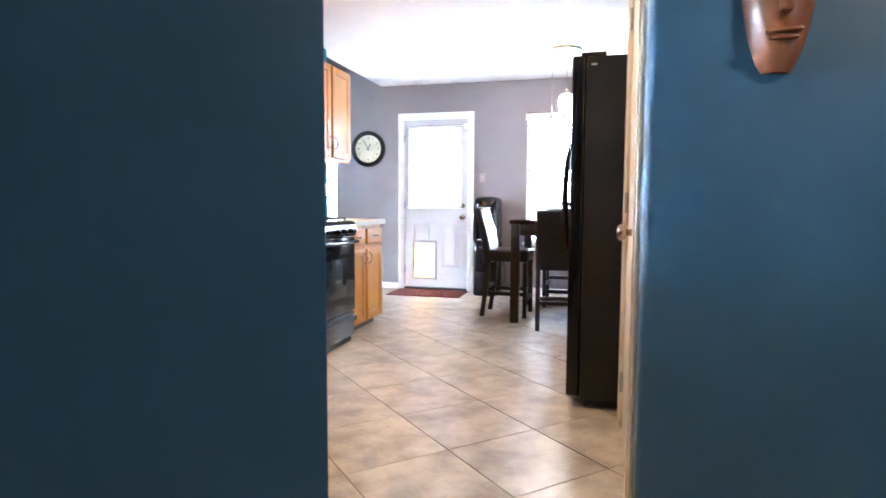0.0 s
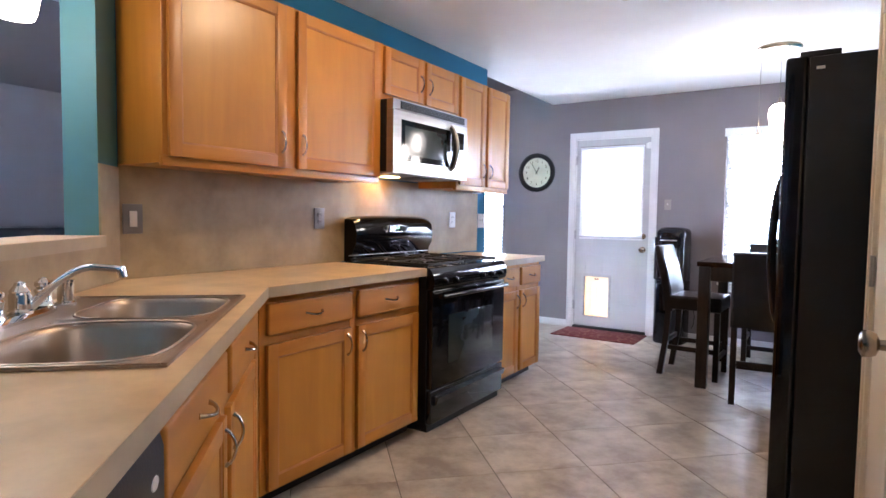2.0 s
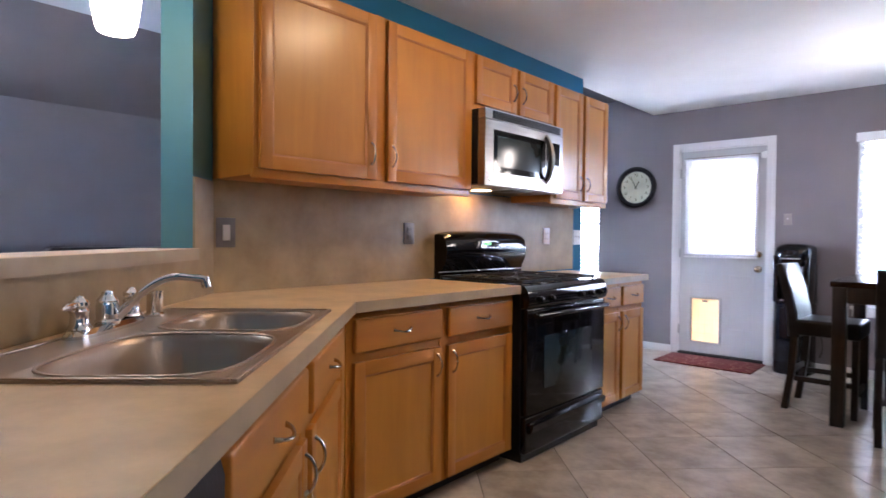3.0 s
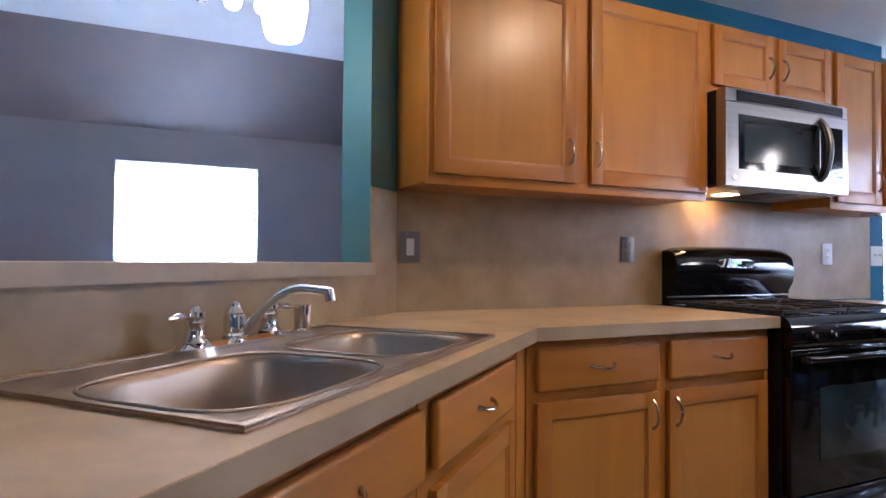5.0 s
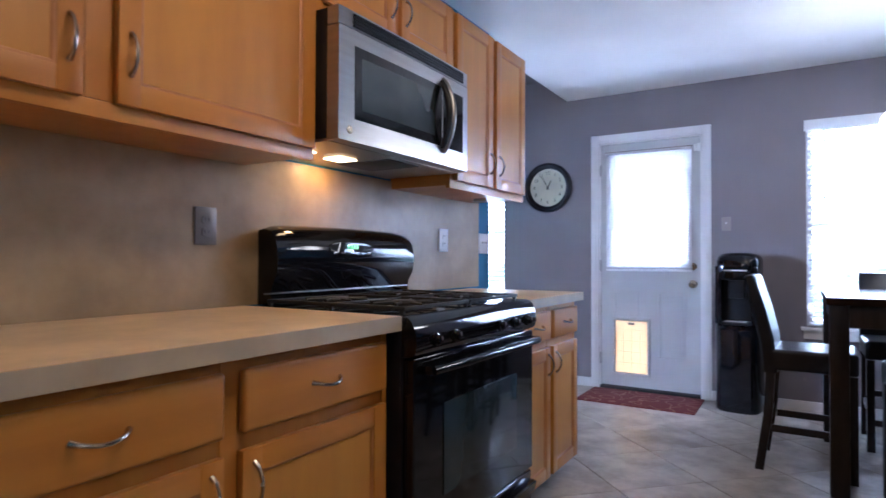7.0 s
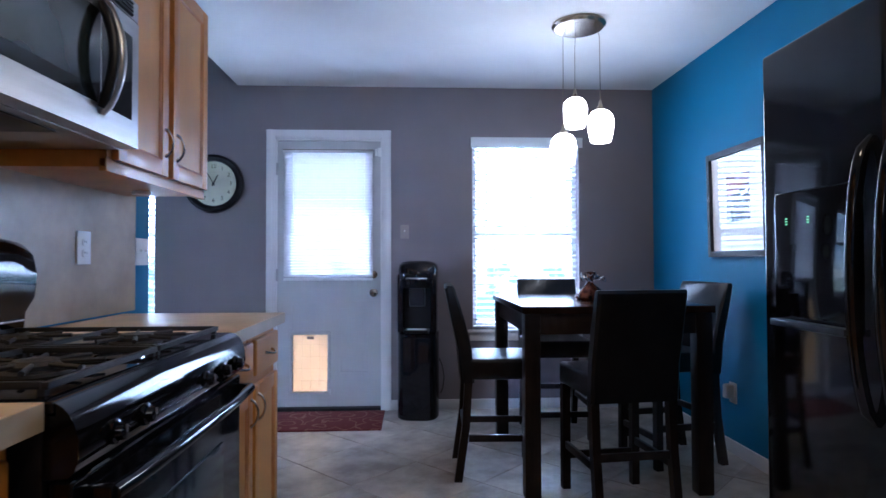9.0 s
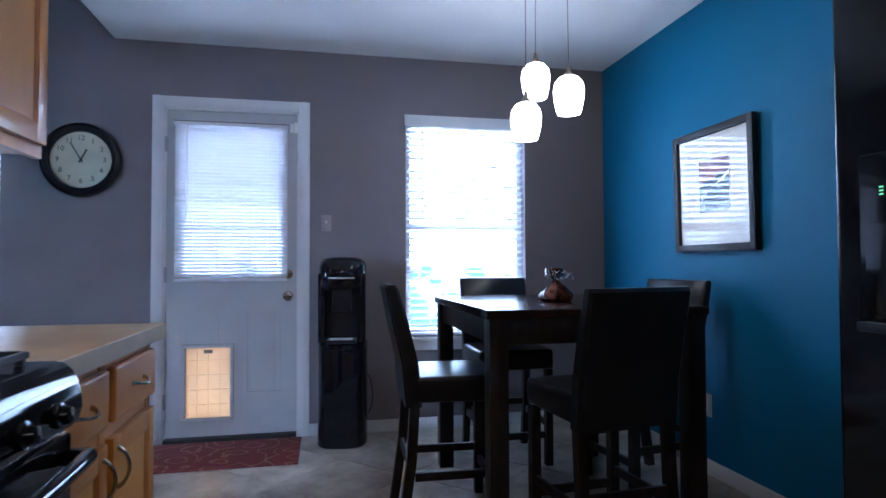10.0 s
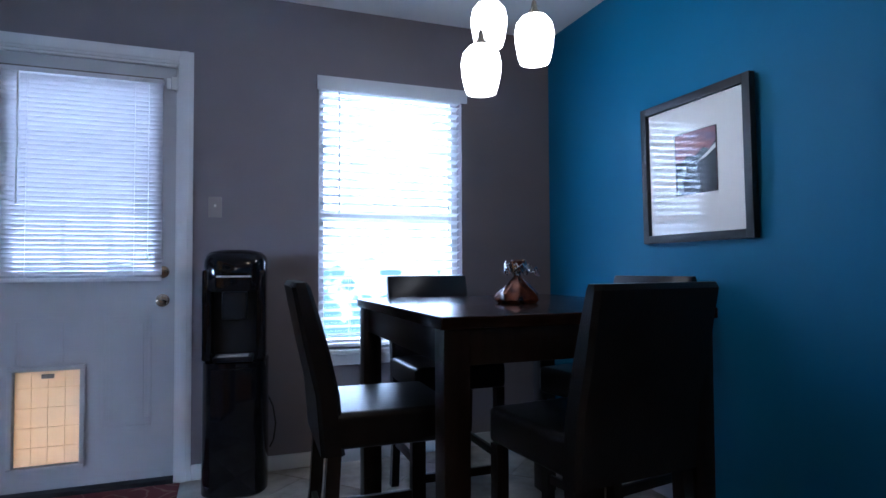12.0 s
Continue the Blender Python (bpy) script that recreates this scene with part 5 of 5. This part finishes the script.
part("frame", bm, surface("black_frame_lacquer", (0.011, 0.011, 0.014), 0.55, vary=0.2, scale=6, bump=0.03), pc)
part("mat", box(0.034, PWD - 0.034, -0.012, -0.004, PZ_0 + 0.034, PZ_1 - 0.034), MATB, pc, "white mat board")
ix0, ix1, iz0, iz1 = 0.205, 0.430, PZ_0 + 0.205, PZ_0 + 0.465
pr = part("print", box(ix0 - 0.004, ix1 + 0.004, -0.0135, -0.0122, iz0 - 0.004, iz1 + 0.004), INK, pc)
part("sky", box(ix0, ix1, -0.0150, -0.0137, iz0, iz1), surface("sunset_sky", (0.36, 0.12, 0.11), 0.5, vary=0.3, scale=6, bump=0, second=(0.17, 0.10, 0.16), stretch=(1, 1, 5)), pr)


def ridge(points, y, mat, name):
    bm = bmesh.new()
    v0 = [bm.verts.new((ix0 + (ix1 - ix0) * f, y, iz0 + (iz1 - iz0) * h)) for f, h in points]
    bm.faces.new(v0)
    part(name, bm, mat, pr)


ROCK = surface("dark_rock_print", (0.03, 0.035, 0.05), 0.5, vary=0.4, scale=25, bump=0)
ridge([(0, 0), (1, 0), (1, 0.78), (0.85, 0.66), (0.7, 0.71), (0.5, 0.60), (0.3, 0.63), (0.12, 0.52), (0, 0.55)], -0.0152, ROCK, "mountain")
ridge([(0.55, 0.50), (0.8, 0.62), (1, 0.74), (1, 0.66), (0.75, 0.54)], -0.0154, MATB, "snow_field")
ridge([(0.02, 0), (0.22, 0.05), (0.14, 0.2), (0.3, 0.36), (0.22, 0.46), (0.05, 0.34)], -0.0154, surface("waterfall_print", (0.42, 0.47, 0.52), 0.5, vary=0.3, scale=30, bump=0), "waterfall")
gl = part("glass", box(0.035, PWD - 0.035, -0.0205, -0.0185, PZ_0 + 0.035, PZ_1 - 0.035), PICGLASS, pc)
gl.visible_shadow = False

# plug-in by the baseboard
plate("wall_socket", pose(XR, 5.215, 0.35, 0, 0, -90), PLATEW, PLATEW, "white double socket low on the teal wall", "socket", 0.075, 0.118)
pg = thing("plug_adapter", pose(XR - 0.0098, 5.215, 0.365, 0, 0, -90), "white plug-in air freshener in the wall socket", "plug")
part("case", box(-0.024, 0.024, -0.045, -0.0002, -0.045, 0.035, 0.01, seg=3), PLATEW, pg)

# clock
ck = thing("wall_clock", pose(-0.29, YB, 1.705, 90, 0, 0), "round black-rimmed wall clock with aged cream face", "clock")
part("rim", lathe([(0.0, 0.001), (0.205, 0.001), (0.218, 0.012), (0.216, 0.034), (0.196, 0.045), (0.172, 0.036), (0.166, 0.016), (0.0, 0.0155)], sides=64, cap=False), BLACKM, ck, "moulded black rim")
face = part("face", lathe([(0.0, 0.0165), (0.166, 0.0165), (0.166, 0.018), (0.0, 0.018)], sides=64, cap=False), CLOCKF, ck)
for k in range(12):
    a = radians(90 - 30 * (k + 1))
    part("numeral", moved(letters(str(k + 1), 0.042), pose(0.128 * math.cos(a), 0.128 * math.sin(a), 0.0187)), INK, face)
for ang, ln, wd_ in ((radians(62.5), 0.07, 0.005), (radians(120), 0.115, 0.0035)):
    part("clock_hand", moved(box(-0.02, ln, -wd_, wd_, 0.021, 0.023, 0.0008), pose(0, 0, 0, 0, 0, math.degrees(ang))), INK, ck)
part("hub", lathe([(0, 0.02), (0.009, 0.02), (0.008, 0.026), (0, 0.026)], sides=16, cap=False), INK, ck)

# rug
m, nodes, links, b = material("red_paisley_rug")
tc, vor, wav, ramp = nodes.new("ShaderNodeTexCoord"), nodes.new("ShaderNodeTexVoronoi"), nodes.new("ShaderNodeTexNoise"), nodes.new("ShaderNodeValToRGB")
vor.inputs["Scale"].default_value, wav.inputs["Scale"].default_value = 5.5, 5
vor.feature = "F1"
add = nodes.new("ShaderNodeVectorMath")
links.new(tc.outputs["Object"], wav.inputs["Vector"])
links.new(tc.outputs["Object"], add.inputs[0])
warp = nodes.new("ShaderNodeVectorMath")
warp.operation, warp.inputs["Scale"].default_value = "SCALE", 0.16
links.new(wav.outputs["Color"], warp.inputs[0])
links.new(warp.outputs[0], add.inputs[1])
links.new(add.outputs[0], vor.inputs["Vector"])
rings = nodes.new("ShaderNodeMath")
rings.operation, rings.inputs[1].default_value = "PINGPONG", 0.16
links.new(vor.outputs["Distance"], rings.inputs[0])
links.new(rings.outputs[0], ramp.inputs[0])
ramp.color_ramp.elements[0].color, ramp.color_ramp.elements[1].color = (0.24, 0.105, 0.065, 1), (0.135, 0.019, 0.016, 1)
ramp.color_ramp.elements[0].position, ramp.color_ramp.elements[1].position = 0.012, 0.035
links.new(ramp.outputs[0], b.inputs["Base Color"])
b.inputs["Roughness"].default_value = 0.95
RUG = m
bm = box(0.135, 0.985, 5.79, 6.285, 0.0005, 0.011, 0.004)
single("door_mat", bm, RUG, "flat red paisley mat in front of the back door", "rug")

# ---- kitchen ceiling light ----
kl = thing("ceiling_light", pose(1.40, 2.43, CZ), "round flush kitchen ceiling light with frosted bowl", "light")
part("base", lathe([(0, -0.001), (0.15, -0.001), (0.152, -0.02), (0.145, -0.028), (0, -0.028)], sides=40, cap=False), NICKEL, kl)
part("bowl", lathe([(0.142, -0.0285), (0.150, -0.05), (0.135, -0.085), (0.09, -0.112), (0.03, -0.124), (0.0, -0.125)], sides=40, cap=False), glow("frosted_bowl", (1.0, 0.70, 0.38), KITCHEN), kl, "lit frosted glass bowl")
part("finial", moved(lathe([(0, 0), (0.012, 0), (0.010, -0.012), (0, -0.016)], sides=14, cap=False), pose(0, 0, -0.1252)), NICKEL, kl)
vt = thing("ceiling_vent", pose(1.60, 3.50, CZ), "beige slatted air vent in the kitchen ceiling", "vent")
bm = bmesh.new()
for a, b_, c, d in ((-0.16, -0.135, -0.09, 0.09), (0.135, 0.16, -0.09, 0.09), (-0.135, 0.135, -0.09, -0.065), (-0.135, 0.135, 0.065, 0.09)):
    box(a, b_, c, d, -0.012, -0.0008, 0.002, bm)
part("frame", bm, IVORY, vt)
for k in range(7):
    part("slat", moved(box(-0.134, 0.134, -0.008, 0.008, -0.0012, 0.0012), pose(0, -0.054 + 0.018 * k, -0.008, 35, 0, 0)), IVORY, vt)

# ---- hall ----
mk = loft([[(sx * hx, -0.002 - dd2, z) for sx, dd2 in ((-1, 0), (-0.75, dep * 0.6), (-0.35, dep * 0.92), (0, dep), (0.35, dep * 0.92), (0.75, dep * 0.6), (1, 0))] for z, hx, dep in ((0.0, 0.026, 0.02), (0.02, 0.038, 0.035), (0.06, 0.052, 0.05), (0.10, 0.060, 0.055), (0.15, 0.068, 0.052), (0.20, 0.068, 0.05), (0.25, 0.062, 0.045), (0.29, 0.045, 0.03), (0.31, 0.02, 0.012))], cap_end=False)
box(-0.032, 0.032, -0.062, -0.045, 0.070, 0.077, 0.003, mk)
box(-0.026, 0.026, -0.060, -0.045, 0.056, 0.063, 0.003, mk)
box(-0.011, 0.011, -0.075, -0.045, 0.105, 0.165, 0.005, mk)
single("carved_mask", mk, MASKW, "carved red-brown wooden mask hung on the hall wall", "mask", m=pose(2.922, YP, 1.40) @ Matrix.Diagonal((1.36, 1.36, 1.36, 1)))
# Unseen lamp, added only to brighten the hall walls.
hl = thing("hall_light", pose(4.05, 0.2, CZ), "unseen ceiling lamp added to brighten the hall", "light")
part("base", lathe([(0, 0), (0.16, 0), (0.16, -0.02), (0, -0.02)], cap=False), NICKEL, hl)
part("dome", lathe([(0.15, -0.0205), (0.145, -0.05), (0.11, -0.085), (0.05, -0.1), (0.0, -0.102)], cap=False), glow("hall_fill_dome", (1.0, 0.82, 0.64), HALL_FILL), hl)

# ---- living room ----
bp = thing("bar_pendant", pose(0.352, 0.99, OZ1), "single frosted tulip pendant over the ledge", "lamp")
part("canopy", lathe([(0.0, 0), (0.06, 0), (0.055, -0.018), (0.0, -0.022)], sides=28, cap=False), NICKEL, bp)
part("cord", tube([(0, 0, -0.02), (0, 0, -0.37)], 0.0025, sides=6), NICKEL, bp)
part("socket", moved(lathe([(0.004, 0.05), (0.012, 0.018), (0.027, -0.004), (0.0, -0.004)], sides=20), pose(0, 0, -0.395)), NICKEL, bp)
part("shade", moved(lathe([(0.026, 0), (0.055, -0.015), (0.076, -0.045), (0.083, -0.085), (0.078, -0.13), (0.068, -0.185), (0.06, -0.207), (0.053, -0.2), (0.0, -0.185)], sides=28, cap=False), pose(0, 0, -0.395) @ Matrix.Diagonal((0.86, 0.86, 0.86, 1))), BARSHADE, bp, "glowing frosted tulip shade")
lf = thing("spotlight_bar", pose(-1.62, 0.70, 3.27), "living room ceiling bar with glowing globes and spot heads", "lamp")
part("stem", tube([(0, 0, 0), (0, 0, -0.50)], 0.012), NICKEL, lf)
part("canopy", lathe([(0, 0), (0.07, 0), (0.06, -0.03), (0, -0.035)], cap=False), NICKEL, lf)
part("bar", tube([(0, -0.5, -0.50), (0, 0.5, -0.50)], 0.012), NICKEL, lf)
for k, y in enumerate((-0.45, -0.27, -0.09, 0.09, 0.27, 0.45)):
    if k % 3:
        part("globe", moved(lathe([(0.02, 0.0), (0.045, -0.02), (0.055, -0.05), (0.045, -0.085), (0.02, -0.103), (0.0, -0.106)], sides=20, cap=False), pose(0, y, -0.512)), BULB, lf, "glowing frosted globe")
    else:
        part("spot_head", moved(lathe([(0.012, 0.0), (0.022, -0.02), (0.030, -0.085), (0.026, -0.088), (0.0, -0.07)], sides=16, cap=False), pose(0, y, -0.512)), CHROME, lf, "small metal spot head")
sofa = thing("sofa", pose(-4.35, 3.0, 0, 0, 0, 90), "dark leather sofa against the living room", "sofa")
part("base", box(-0.95, 0.95, -0.35, 0.45, 0.06, 0.42, 0.03), LEATHER, sofa)
part("backrest", box(-0.95, 0.95, 0.2, 0.47, 0.42, 1.02, 0.06, seg=4), LEATHER, sofa)
for sx in (-1, 1):
    part("armrest", box(sx * 0.95 - 0.1, sx * 0.95 + 0.1, -0.35, 0.47, 0.0, 0.62, 0.05, seg=3), LEATHER, sofa)
    part("cushion", box(sx * 0.44 - 0.40, sx * 0.44 + 0.40, -0.37, 0.2, 0.4205, 0.56, 0.04, seg=3), LEATHER, sofa)

# ---- floor tiles ----
SIDE, GAP, TIGHT = 0.463, 0.0045, 0.0014
tile = mesh_of("tile", moved(box(-SIDE / 2 + GAP / 2, SIDE / 2 - GAP / 2, -SIDE / 2 + TIGHT / 2, SIDE / 2 - TIGHT / 2, -0.0034, 0.0, 0.0012, seg=1), pose(0, 0, 0)), TILE, False)
STEP = SIDE * math.sqrt(0.5)
for i in range(-16, 17):
    for j in range(-16, 17):
        x, y = 1.5425 + STEP * (i + j), 2.2325 + STEP + STEP * (i - j)
        if -0.55 < x < 2.95 and -1.9 < y < YB - 0.33:
            ob = new("tile", tile)
            ob.parent = floor
            ob.matrix_basis = pose(x, y, random.uniform(-0.0003, 0.0003), 0, 0, 45 + 180 * random.randrange(2))
# cut tiles along the back wall and the dining wall
for i in range(-16, 17):
    for j in range(-16, 17):
        x, y = 1.5425 + STEP * (i + j), 2.2325 + STEP + STEP * (i - j)
        if -0.9 < x < 3.5 and -0.5 < y < YB + 0.33 and not (-0.55 < x < 2.95 and y < YB - 0.33):
            own = bmesh.new()
            ga, ti = (SIDE - GAP) * math.sqrt(0.125), (SIDE - TIGHT) * math.sqrt(0.125)
            own.faces.new([own.verts.new((x + a * ga - b * ti, y + a * ga + b * ti, 0)) for a, b in ((-1, -1), (1, -1), (1, 1), (-1, 1))])
            for co, no in (((0, YB - 0.002, 0), (0, 1, 0)), ((3.29, 0, 0), (1, 0, 0)), ((-0.88, 0, 0), (-1, 0, 0))):
                bmesh.ops.bisect_plane(own, geom=own.verts[:] + own.edges[:] + own.faces[:], plane_co=co, plane_no=no, clear_outer=True)
            if own.faces:
                ext = bmesh.ops.extrude_face_region(own, geom=own.faces[:])
                for v in ext["geom"]:
                    if isinstance(v, bmesh.types.BMVert):
                        v.co.z = -0.0034
                ob = new("tile", mesh_of("cut_tile", own, TILE, False))
                ob.parent = floor
